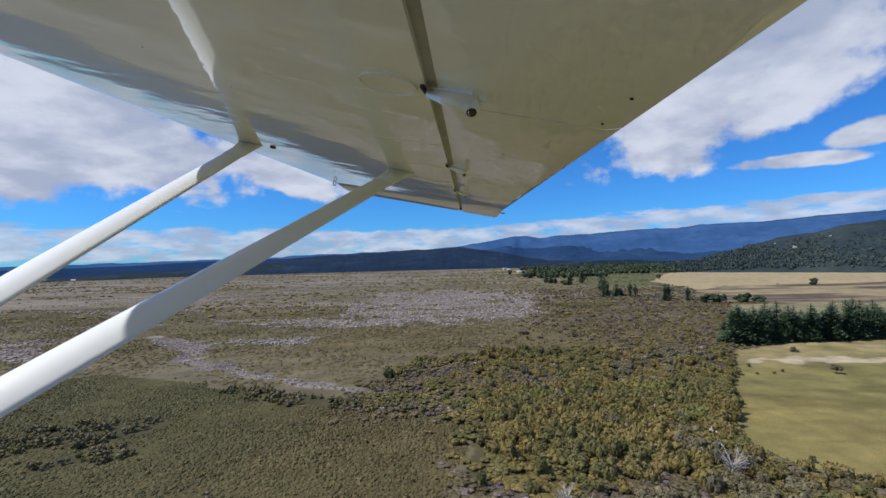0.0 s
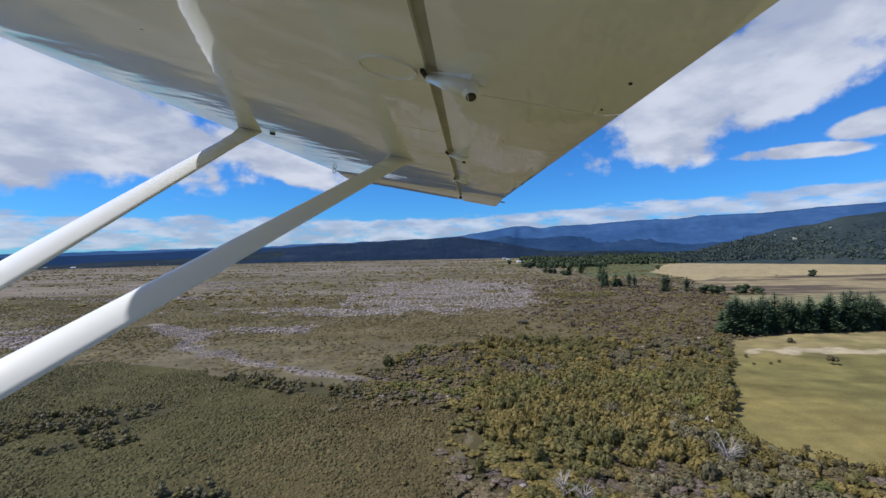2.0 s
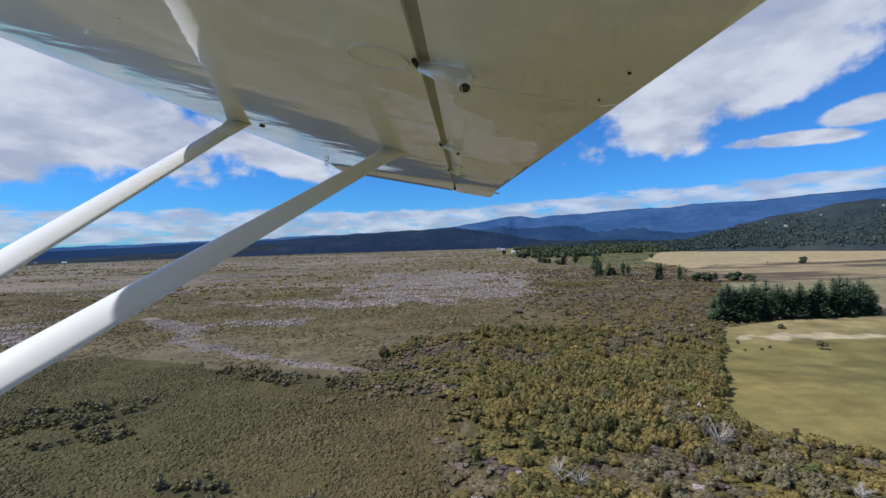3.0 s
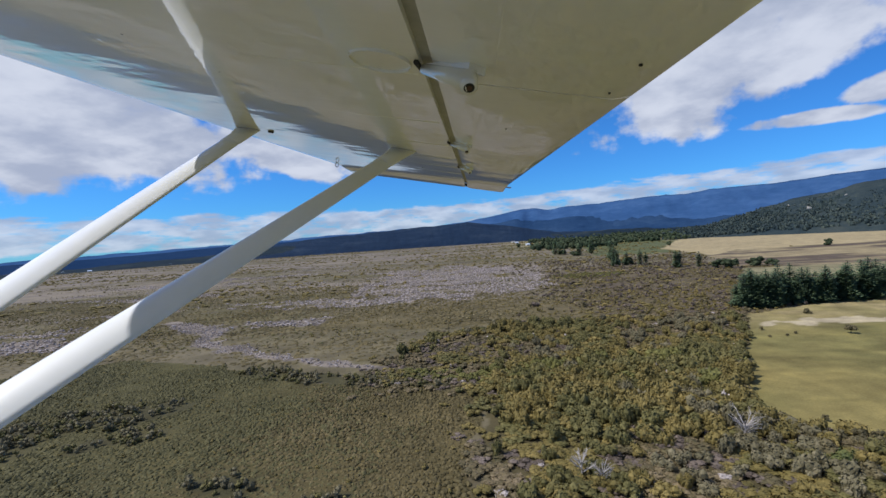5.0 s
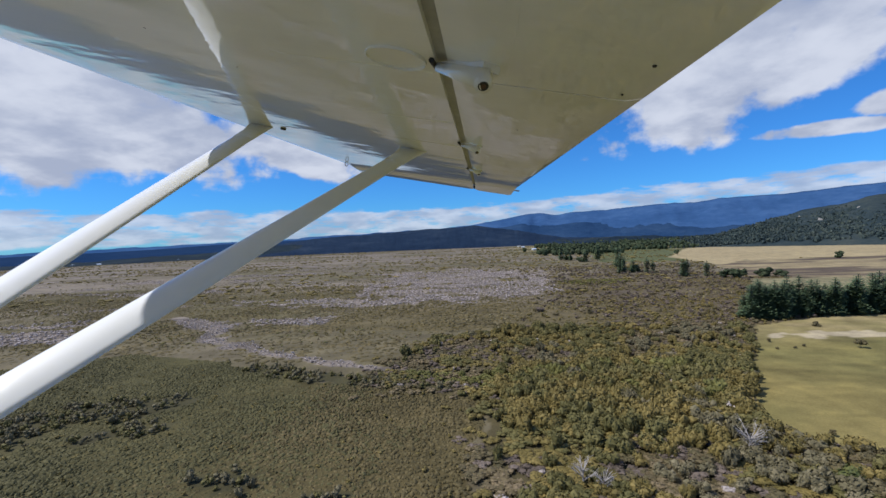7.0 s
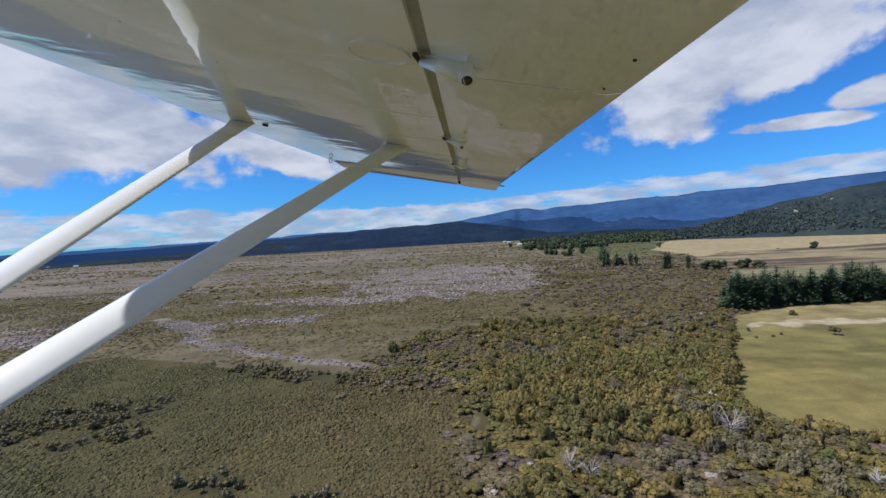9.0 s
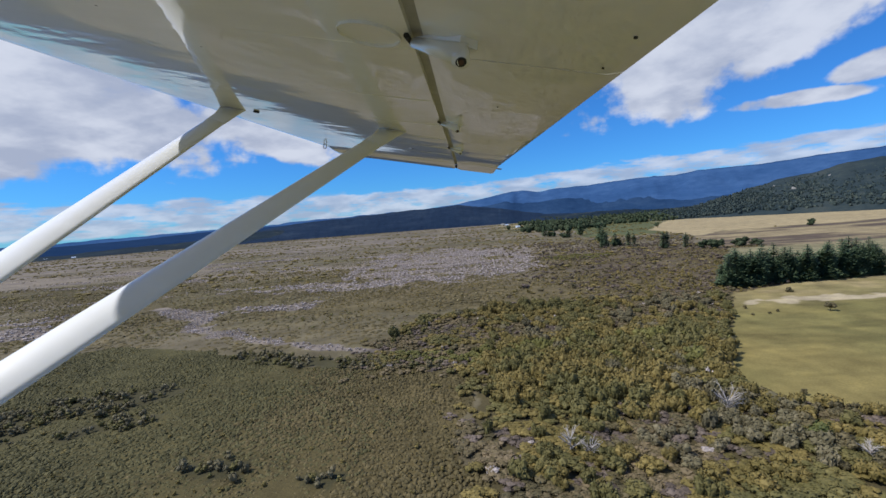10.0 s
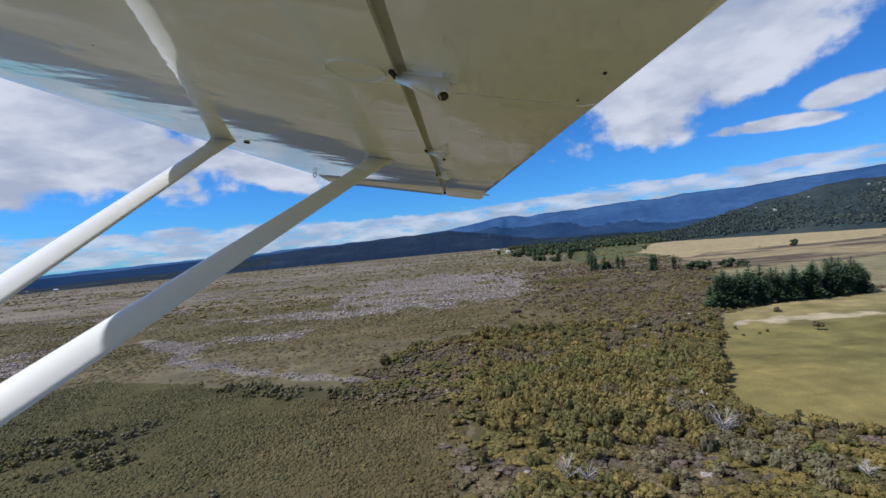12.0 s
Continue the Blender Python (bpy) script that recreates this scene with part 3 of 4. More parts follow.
def tuft(seed):
    """A low heath cushion: an uneven dome with a few sprigs."""
    r = np.random.default_rng(seed)
    n = 5
    a = np.arange(n) * 6.283 / n + r.uniform(-0.3, 0.3, n)
    low = np.stack([np.cos(a), np.sin(a), 0 * a], -1) * r.uniform(0.8, 1.15, (n, 1))
    mid = np.stack([np.cos(a + 0.5) * 0.66, np.sin(a + 0.5) * 0.66, 0 * a + 0.62], -1) * r.uniform(0.75, 1.2, (n, 1))
    v = np.concatenate([low, mid, [[r.uniform(-0.2, 0.2), r.uniform(-0.2, 0.2), 1.0]]])
    f = []
    for i in range(n):
        j = (i + 1) % n
        f += [(i, j, n + i), (j, n + j, n + i), (n + i, n + j, 2 * n)]
    return v, np.array(f)


SMALL = [tuft(i) for i in range(9)]
BIGGER = [lobed(20 + i, 6, 24, 0.20) for i in range(9)]
TALLER = [lobed(200 + i, 7, 26, 0.20, 1.25) for i in range(6)]
CROWN = [lobed(500 + i, 13, 30, 0.24) for i in range(8)]
THICK = [lobed(300 + i, 4, 14, 0.28) for i in range(6)]
LOOSE = [lobed(40 + i, 2, 9, 0.40) for i in range(6)]
TUSSOCK = [clump(80 + i, 6, 0.5, ICO1, 0.95) for i in range(7)]
FARB = [clump(60 + i, 4, 0.6, ICO1, 0.9) for i in range(5)]

# low heath, an even mat below the flight line
p = spots(-330, 20, 55, 215, 0.98)
z = zones(p[:, 0], p[:, 1])
view = np.abs(p[:, 0]) < p[:, 1] * 1.5 + 25
q = p[z["heath"] & ~z["dark"] & view]
f = fbm(q[:, 0] / 12, q[:, 1] / 12)
w = (0.46 + 0.36 * f) * RNG.uniform(0.7, 1.5, len(q))
h = 0.25 + 0.75 * f * RNG.uniform(0.4, 1.3, len(q))
g = q[:, 0] + 60 * (fbm(q[:, 0] / 30, q[:, 1] / 30) - 0.5) + RNG.uniform(-25, 25, len(q)) > -55
scatter("heath", SMALL, q[g], w[g], h[g], HEATH, "low brown heath shrubs in an even mat", "heath", 0.15)
scatter("green_heath", SMALL, q[~g], w[~g], h[~g], GREENHEATH, "low olive-green heath shrubs in an even mat", "heath", 0.15)
q = q[RNG.random(len(q)) < 0.012]
scatter("heath_shrubs", THICK, q, RNG.uniform(0.6, 1.2, len(q)), RNG.uniform(0.6, 1.3, len(q)), SCRUB, "small shrubs standing out of the heath", "shrubs", 0.1)

# tall mixed scrub along the paddock, lower and browner to the south-west and beyond
p = spots(-70, 158, 20, 300, 2.7)
z = zones(p[:, 0], p[:, 1])
edge = zones(p[:, 0] + RNG.normal(0, 5, len(p)), p[:, 1] + RNG.normal(0, 7, len(p)))["tall"] & ~z["paddock"] & ~z["streak"]
q = p[edge & (np.abs(p[:, 0]) < p[:, 1] * 1.35 + 20)]
zy = zones(q[:, 0], q[:, 1])["yellow"]
f = fbm(q[:, 0] / 12 + 9, q[:, 1] / 12)
tone = fbm(q[:, 0] / 19 + 40, q[:, 1] / 19 + 7) + RNG.uniform(-0.06, 0.06, len(q))
stand = np.clip(1.2 - np.hypot((q[:, 0] - 58) / 66, (q[:, 1] - 158) / 50) * 0.8, 0.22, 1)
rim = np.clip(1 - near_line([(-50, 190), (-27, 236), (6, 246), (57, 256)], q[:, 0], q[:, 1]) / 14, 0, 1)
stand = np.maximum(stand, 0.8 * rim)
h = 1.0 + 5.6 * stand * f * RNG.uniform(0.35, 1.4, len(q))
w = (1.75 + h * 0.46 * RNG.uniform(0.75, 1.25, len(q))) * (1 + 0.3 * np.clip((132 - q[:, 1]) / 20, 0, 1))
tone -= 0.12 * (1 - stand) - 0.05 * stand
y_ = zy & (RNG.random(len(q)) < 0.6)
d_ = (tone < 0.36) & ~y_
r_ = (tone > 0.36) & (tone < 0.47) & ~y_
g_ = (tone > 0.61) & ~y_
o_ = ~(y_ | d_ | r_ | g_)
k_ = r_ & (RNG.random(len(q)) < 0.55)
r_ &= ~k_
scatter("dark_scrub", BIGGER, q[d_], w[d_], h[d_] * 0.8, DARKSCRUB, "dark grey-brown scrub bushes", "scrub", 0.1)
scatter("brown_scrub", BIGGER, q[r_], w[r_], h[r_] * 0.85, RUSSET, "brown-leaved scrub bushes", "scrub", 0.1)
scatter("mauve_scrub", BIGGER, q[k_], w[k_], h[k_] * 0.8, MAUVE, "grey-mauve twiggy scrub bushes", "scrub", 0.1)
scatter("scrub", BIGGER, q[o_], w[o_], h[o_], SCRUB, "dense olive-green tall scrub", "scrub", 0.1)
scatter("green_scrub", TALLER, q[g_], w[g_] * 1.05, h[g_] * 0.9, DEEPGREEN, "dark green rounded scrub trees", "scrub", 0.1)
scatter("yellow_scrub", BIGGER, q[y_], w[y_], h[y_] * 0.9 + 0.4, YELLOW, "yellow-green willow scrub", "scrub", 0.1)
# broad crowns standing over the scrub
p = spots(-62, 150, 78, 262, 4.3)
z = zones(p[:, 0], p[:, 1])
c = np.clip(1.25 - np.hypot((p[:, 0] - 58) / 62, (p[:, 1] - 152) / 42), 0, 1) + 0.75 * np.clip(1 - near_line([(-46, 196), (-27, 234), (6, 246), (40, 252)], p[:, 0], p[:, 1]) / 11, 0, 1)
c += 0.45 * z["tall"] * (p[:, 0] > 0)
m = z["tall"] & (RNG.random(len(p)) < c)
b, zy, c = p[m], z["yellow"][m], np.clip(c[m], 0.2, 1)
t = fbm(b[:, 0] / 24 + 80, b[:, 1] / 24 + 31) + RNG.uniform(-0.07, 0.07, len(b))
bw = (1.7 + 2.0 * c) * RNG.uniform(0.7, 1.25, len(b))
bh = (2.0 + 3.6 * c) * RNG.uniform(0.65, 1.25, len(b))
zy &= RNG.random(len(b)) < 0.6
for pick, name, mat, label in ((zy, "yellow_crowns", YELLOW, "yellow-green willow crowns over the scrub"), (~zy & (t < 0.36), "grey_green_crowns", GREYGREEN, "grey-green tree crowns over the scrub"), (~zy & (t >= 0.36) & (t < 0.53), "olive_crowns", SCRUB, "olive-gold tree crowns over the scrub"), (~zy & (t >= 0.53), "green_crowns", DEEPGREEN, "dark green tree crowns over the scrub")):
    scatter(name, CROWN, b[pick], bw[pick], bh[pick], mat, label, "scrub", 0.12)
s_ = RNG.random(len(q)) < 0.012
scatter("grey_scrub", THICK, q[s_] + 0.8, w[s_] * 0.8, h[s_], GREYTWIG, "bare grey shrubs among the scrub", "scrub", 0.1)

p = spots(60, 190, 440, 560, 4.5)
d = ((p[:, 0] - 120) / 42) ** 2 + ((p[:, 1] - 505) / 26) ** 2 + (fbm(p[:, 0] / 14, p[:, 1] / 14) - 0.5) * 2
q = p[d < 0.8]
scatter("far_yellow_scrub", THICK, q, RNG.uniform(1.5, 3.2, len(q)), RNG.uniform(1.0, 3.0, len(q)), YELLOW, "yellow-green scrub out on the marsh", "scrub", 0.1)
# dark patches in the heath
p = spots(-330, -15, 80, 215, 1.9)
z = zones(p[:, 0], p[:, 1])
q = p[z["dark"] & (RNG.random(len(p)) < 1.9 * fbm(p[:, 0] / 6, p[:, 1] / 6) - 0.45)]
f = RNG.uniform(0.6, 1.35, len(q))
g = RNG.random(len(q)) < 0.6
scatter("thicket", THICK, q[g], 1.6 * f[g], 2.3 * f[g], GREYGREEN, "grey-green thicket patches in the heath", "scrub", 0.1)
scatter("olive_thicket", THICK, q[~g], 1.6 * f[~g], 2.0 * f[~g], DEEPGREEN, "olive thicket shrubs in the heath", "scrub", 0.1)
# scrub strip along the corner of the paddock
p = spots(60, 130, 78, 140, 2.2)
d = near_line([(73, 134), (77, 120), (90, 112), (104, 104), (118, 96)], *warp(p[:, 0], p[:, 1], 8, 6))
q = p[(d < 4.5) & (RNG.random(len(p)) < 0.8)]
h = RNG.uniform(0.8, 3.2, len(q))
scatter("hedge_scrub", BIGGER, q, 1.0 + h * 0.42, h, RUSSET, "brown-green scrub strip along the paddock edge", "scrub", 0.1)
# bare grey streak
p = spots(-250, -20, 185, 330, 1.9)
z = zones(p[:, 0], p[:, 1])
q = p[z["streak"] & (RNG.random(len(p)) < 0.15 + 0.9 * fbm(p[:, 0] / 5, p[:, 1] / 5))]
scatter("bare_shrubs", LOOSE, q, RNG.uniform(0.7, 1.7, len(q)), RNG.uniform(0.4, 1.6, len(q)), GREYTWIG, "bare grey lilac-toned shrubs in a winding streak", "shrubs", 0.1)
# middle distance
p = spots(-640, 330, 196, 540, 2.9)
z = zones(p[:, 0], p[:, 1])
f = fbm(p[:, 0] / 45, p[:, 1] / 25)
keep = ~(z["paddock"] | z["hay"] | z["tall"] | z["heath"] | z["streak"] | z["dark"] | z["pale"] | z["orchard"] | z["plough"] | z["meadow"]) & (np.abs(p[:, 0] + 60) < p[:, 1] * 1.4 + 80)
q, f = p[keep], f[keep]
pick = RNG.random(len(q))
a = pick < np.clip(1.1 - 0.8 * f, 0.2, 1)
lush = np.clip((q[:, 0] - 10 + 150 * (fbm(q[:, 0] / 30 + 4, q[:, 1] / 30) - 0.5)) / 110, 0, 1) * np.clip((400 - q[:, 1]) / 110, 0, 1)
e = RNG.random(len(q)) < 0.55 * lush
a &= ~e
b = (~a & (f > 0.5)) | e
scatter("marsh_heath", SMALL, q[a], RNG.uniform(0.9, 2.4, a.sum()), RNG.uniform(0.2, 0.8, a.sum()), HEATH, "brown marsh heath", "heath", 0.15)
scatter("marsh_scrub", LOOSE, q[b], RNG.uniform(0.8, 2.0, b.sum()) * (1 + 0.4 * e[b]), RNG.uniform(0.4, 1.5, b.sum()) * (1 + 0.5 * e[b]), SCRUB, "olive scrub scattered on the marsh", "scrub", 0.15)
p = spots(-640, 250, 225, 860, 3.9)
z = zones(p[:, 0], p[:, 1])
q = p[z["pale"] & ~z["heath"]]
scatter("pale_shrubs", TUSSOCK, q, RNG.uniform(0.7, 1.9, len(q)), RNG.uniform(0.3, 1.3, len(q)), GREYTWIG, "pale bare shrubs on the open marsh", "shrubs", 0.1)
p = spots(-900, 300, 280, 1000, 5.5)
z = zones(p[:, 0], p[:, 1])
f = fbm(p[:, 0] / 60 + 11, p[:, 1] / 30)
q = p[~(z["paddock"] | z["field"] | z["tall"] | z["heath"]) & (f > 0.52)]
scatter("tussocks", TUSSOCK, q, RNG.uniform(0.6, 1.5, len(q)), RNG.uniform(0.3, 1.1, len(q)), STRAW, "straw-yellow tussock clumps on the marsh", "tussocks", 0.1)
p = spots(-2600, 900, 420, 2900, 18)
z = zones(p[:, 0], p[:, 1])
f = fbm(p[:, 0] / 300 + 2, p[:, 1] / 70)
keep = ~(z["paddock"] | z["field"] | z["pale"]) & (f > 0.48) & (RNG.random(len(p)) < 0.85) & (np.abs(p[:, 0] + 60) < p[:, 1] * 1.5)
q = p[keep]
scatter("far_scrub", FARB, q, RNG.uniform(2, 7, len(q)), RNG.uniform(0.8, 2.6, len(q)), SCRUB, "far scrub belts across the plain", "scrub", 0.15)
p = spots(-60, 330, 262, 760, 5.2)
z = zones(p[:, 0], p[:, 1])
east = np.clip((p[:, 0] - 10 + 90 * (fbm(p[:, 0] / 50, p[:, 1] / 40) - 0.5)) / 90, 0, 1)
f = fbm(p[:, 0] / 26 + 21, p[:, 1] / 18)
q = p[~(z["paddock"] | z["field"] | z["pale"] | z["orchard"] | z["tall"]) & (RNG.random(len(p)) < east * np.clip(f * 2.4 - 0.55, 0.1, 1))]
k = RNG.random(len(q))
h = RNG.uniform(0.5, 2.6, len(q)) * (1 + 0.6 * (RNG.random(len(q)) < 0.12))
w = RNG.uniform(1.3, 3.6, len(q)) * (1 + 0.5 * (RNG.random(len(q)) < 0.15))
for lo, hi, name, mat, label in ((0, 0.45, "mauve_marsh_scrub", MAUVE, "mauve-brown scrub on the marsh edge"), (0.45, 0.72, "dark_marsh_scrub", DARKSCRUB, "dark scrub clumps on the brown marsh"), (0.72, 0.9, "olive_marsh_scrub", SCRUB, "olive scrub clumps on the brown marsh"), (0.9, 1.01, "russet_marsh_scrub", RUSSET, "russet scrub clumps on the brown marsh")):
    i = (k >= lo) & (k < hi)
    scatter(name, THICK, q[i], w[i], h[i], mat, label, "scrub", 0.1)
p = spots(-520, 60, 225, 620, 6.5)
z = zones(p[:, 0], p[:, 1])
f = fbm(p[:, 0] / 40 + 61, p[:, 1] / 16 + 3)
q = p[~(z["paddock"] | z["field"] | z["tall"] | z["heath"] | z["band"] | z["streak"]) & (f > 0.5)]
k = RNG.random(len(q)) < 0.5
scatter("yellow_tussocks", LOOSE, q[k], RNG.uniform(0.9, 2.0, k.sum()), RNG.uniform(0.5, 1.3, k.sum()), YELLOW, "yellow-green tussock bushes dotted over the marsh", "tussocks", 0.1)
scatter("dark_tussocks", LOOSE, q[~k], RNG.uniform(0.9, 2.2, (~k).sum()), RNG.uniform(0.4, 1.2, (~k).sum()), DARKSCRUB, "dark low bushes dotted over the marsh", "tussocks", 0.1)
# belts of trees in the valley
p = spots(150, 2300, 1150, 3000, 22)
f = fbm(p[:, 0] / 260 + 5, p[:, 1] / 80 + 3)
aa = np.degrees(np.arctan2(p[:, 0], p[:, 1]))
rr = np.hypot(p[:, 0], p[:, 1])
z = zones(p[:, 0], p[:, 1])
q = p[((f > 0.53) & ~z["field"] | ((rr > 1450) & (f > 0.43) & (aa > 8) & ~z["field"])) & (aa > 6)]
scatter("far_woods", FARB, q, RNG.uniform(6, 13, len(q)), RNG.uniform(7, 17, len(q)), FARTREE, "far belts of dark trees in the valley", "woods", 0.15)
# trees over the wooded hill
p = RNG.uniform((24, 0.05), (75, 0.98), (7000, 2))
EL = np.interp(p[:, 0], HILL_AZ, HILL_EL)
d = 2200 - 700 * (1 - p[:, 1])
top = (np.tan(np.radians(EL)) * 2200 + 57.6) * p[:, 1] ** 0.8
xy = np.stack([np.sin(np.radians(p[:, 0])) * d, np.cos(np.radians(p[:, 0])) * d], -1)
hill = scatter("hill_woods", FARB, xy, RNG.uniform(3, 8, len(xy)), RNG.uniform(5, 13, len(xy)), HILLTREE, "dark trees covering the hill, haze tint painted in", "woods", 0.15)
hv = np.empty(len(hill.data.vertices) * 3, np.float32)
hill.data.vertices.foreach_get("co", hv)
hv = hv.reshape(-1, 3)
va = np.degrees(np.arctan2(hv[:, 0], hv[:, 1]))
vq = np.clip((np.hypot(hv[:, 0], hv[:, 1]) - 1500) / 700, 0.01, 1)
hv[:, 2] += (np.tan(np.radians(np.interp(va, HILL_AZ, HILL_EL))) * 2200 + 57.6) * vq ** 0.8 * 0.9
hill.data.vertices.foreach_set("co", hv.ravel())
hill.data.update()

# ---- trees ----


def pine_mesh(seed, tall, wide):
    """A pine crown in whorls of drooping, feathered branches."""
    r = np.random.default_rng(seed)
    vs, fs = [], []
    levels = 26
    for i in range(levels):
        t = (i + r.uniform(-0.3, 0.3)) / levels
        z0 = tall * (0.06 + 0.93 * t)
        reach = wide * (1 - t) ** 0.36 * (0.82 + 0.18 * np.sin(t * 9 + seed)) * min(1.0, 0.75 + t * 2) + 0.2
        n = 11 if t < 0.7 else 7
        for j in range(n):
            a = 6.283 * (j + r.uniform(0, 0.8)) / n + i
            L = reach * r.uniform(0.7, 1.15)
            dirv = np.array([np.cos(a), np.sin(a), 0])
            side = np.array([-np.sin(a), np.cos(a), 0])
            for k in range(5):
                s0, s1 = k / 5, (k + 1.35) / 5
                up = r.uniform(0.0, 0.35) * L
                c0 = dirv * L * s0 + np.array([0, 0, z0 + up * s0 * s0 * 1.2 - 0.10 * L * s0])
                c1 = dirv * L * s1 + np.array([0, 0, z0 + up * s1 * s1 - 0.10 * L * s1 + r.uniform(-0.2, 0.25)])
                w = 0.36 * L * (1 - 0.5 * s0) * r.uniform(0.6, 1.1)
                b = len(vs)
                vs += [c0, c1, (c0 + c1) / 2 + side * w - np.array([0, 0, 0.35 * w]), (c0 + c1) / 2 - side * w - np.array([0, 0, 0.35 * w])]
                fs += [(b, b + 1, b + 2), (b, b + 3, b + 1)]
    return np.array(vs), np.array(fs)


def trunk_bm(tall, r0, limbs, seed, spread):
    r = random.Random(seed)
    bm = tube((0, 0, -0.2), (0, 0, tall), r0, r0 * 0.35, 8)
    for i in range(limbs):
        a, h = r.uniform(0, 6.28), tall * r.uniform(0.35, 0.85)
        tube((0, 0, h), (math.cos(a) * spread, math.sin(a) * spread, h + spread * r.uniform(0.4, 0.9)), r0 * 0.4, r0 * 0.12, 6, bm)
    return bm


PINE_LABEL = "tall dark green pine in a shelterbelt, branches to the ground"
pines = []
for k in range(5):
    ob = thing("pine_tree", (149 + 4.4 * k, 290, 0), PINE_LABEL, "tree", "pines of the shelterbelt", turn=40 * k)
    tall = (22.5, 24.5, 21.0, 25.0, 23.0)[k]
    part("trunk", trunk_bm(tall * 0.95, 0.42, 0, k, 1), BARK, ob)
    raw("crown", *pine_mesh(100 + k, tall, 6.0 + 0.4 * (k % 3)), PINE, ob)
    pines.append(ob)
rnd = random.Random(5)


def plant(proto, x, y, scale=1.0, group=""):
    m = pose(x + FARM[0], y + FARM[1], -0.1, 0, 0, rnd.uniform(0, 360)) @ Matrix.Diagonal((scale * rnd.uniform(0.93, 1.07), scale * rnd.uniform(0.93, 1.07), scale * rnd.uniform(0.9, 1.1), 1))
    ob = copy_thing(proto, m)
    if group:
        ob["group"] = group
    return ob


for row in range(2):
    for i in range(25):
        if row == 0 and i < 5:
            continue
        s = i / 24
        plant(pines[rnd.randrange(5)], 148 + 107 * s + rnd.uniform(-0.8, 0.8) - row * 0.5, 290 + 17 * s + row * 5.5 + rnd.uniform(-1, 1), rnd.uniform(0.74, 1.12))
for row in range(4):
    for i in range(15):
        s = i / 14
        plant(pines[rnd.randrange(5)], 280 + 22 * s + row * 8 + rnd.uniform(-1, 1), 222 - 86 * s + row * 3.0 + rnd.uniform(-1, 1), 1.05, "pines of the block by the house")


def leafy(name, at, label, mats, tall, wide, seed, group="", trunk=0.3, lobes=7, dense=220):
    """A broad tree or bush: a trunk with limbs, and a crown of leafy lobes."""
    ob = thing(name, at, label, "tree" if name.endswith("tree") else "bush", group)
    part("trunk", trunk_bm(tall * 0.55, max(0.05, tall * 0.028), 5, seed, wide * 0.35), BARK, ob)
    r = np.random.default_rng(seed)
    vs, fs, base = [], [], 0
    for i in range(lobes):
        pv, pf = clump(seed * 31 + i, dense // lobes * 3, 0.2, ICO2, 1.0)
        s = wide * r.uniform(0.34, 0.52)
        a, d = r.uniform(0, 6.28), wide * r.uniform(0.15, 0.62) * (i > 0)
        zc = tall * (trunk + (0.80 - trunk) * r.uniform(0.1, 1.0) * (1 - 0.35 * d / wide))
        hz = min(s * 0.9, tall * 0.4)
        v = pv * np.array([s, s, hz]) + np.array([math.cos(a) * d, math.sin(a) * d, zc - hz * 0.55])
        v[:, 2] = np.clip(v[:, 2], 0.05, tall * 1.05)
        vs.append(v)
        fs.append(pf + base)
        base += len(v)
    raw("crown", np.concatenate(vs), np.concatenate(fs), mats, ob)
    return ob


OAKS = [leafy("field_tree", (161, 181, 0), "small round green tree alone in the paddock", BROADLEAF, 5.2, 3.2, 3, "paddock trees"),
        leafy("field_tree", (158, 225, 0), "small leaning brown-green tree in the paddock", RUSSET, 4.6, 2.8, 4, "paddock trees"),
        leafy("field_tree", (83, 125, 0), "thin young tree by the scrub edge", RUSSET, 2.8, 1.1, 6, "paddock trees")]
BUSH = [leafy("hedge_bush", (70, 100, 0), "rounded brown-green hedge bush", RUSSET, 4.2, 3.6, 11, "bushes of the hedge line", 0.1, 6),
        leafy("hedge_bush", (78, 101, 0), "rounded olive-green hedge bush", BROADLEAF, 3.8, 3.4, 12, "bushes of the hedge line", 0.1, 6),
        leafy("hedge_bush", (90, 88, 0), "low brown hedge bush", RUSSET, 2.8, 2.6, 13, "bushes of the hedge line", 0.1, 5)]
for x, y, s in ((74, 97, 1), (84, 93, .8), (88, 96, .7), (97, 86, .9), (104, 84, .6), (110, 82, .7), (116, 80, .6), (122, 80, .9), (128, 78, 1.1), (133, 75, 1.0), (139, 79, 1.3), (151, 76, 1.4), (157, 78, 1.1), (164, 76, 1.2), (171, 79, .8), (178, 80, .8), (184, 81, .7), (193, 80, 1), (199, 83, .5), (212, 79, .6), (229, 80, .7), (238, 82, .9), (243, 78, .7), (252, 81, .8), (262, 79, .9), (268, 80, .6), (275, 80, .5), (286, 78, .6), (298, 77, .8), (310, 76, .9),
                (66, 118, 1.2), (64, 111, 1.3), (69, 108, 1.1), (61, 102, 1.4), (118, 63, .8), (124, 62, .7), (130, 64, 1.0), (136, 62, .6)):
    plant(BUSH[rnd.randrange(3)], x, y, s)
leafy("large_bush", (143, 80, 0), "large grey-green bush half bare of leaves", GREYTWIG, 6.5, 5.6, 15, "", 0.1, 8)
leafy("large_bush", (152, 67, 0), "large dark brown-green bush cluster by the fence", RUSSET, 7.5, 6.6, 16, "", 0.1, 9)
leafy("large_bush", (167, 69, 0), "large bright green bush by the fence", BROADLEAF, 7, 6, 17, "", 0.1, 9)
leafy("large_bush", (204, 101, 0), "wide spreading green bush alone in the paddock", BROADLEAF, 8, 8.5, 18, "", 0.1, 11)
leafy("large_bush", (208, 58, 0), "wide green bush on the near paddock", BROADLEAF, 7, 8, 19, "", 0.1, 10)
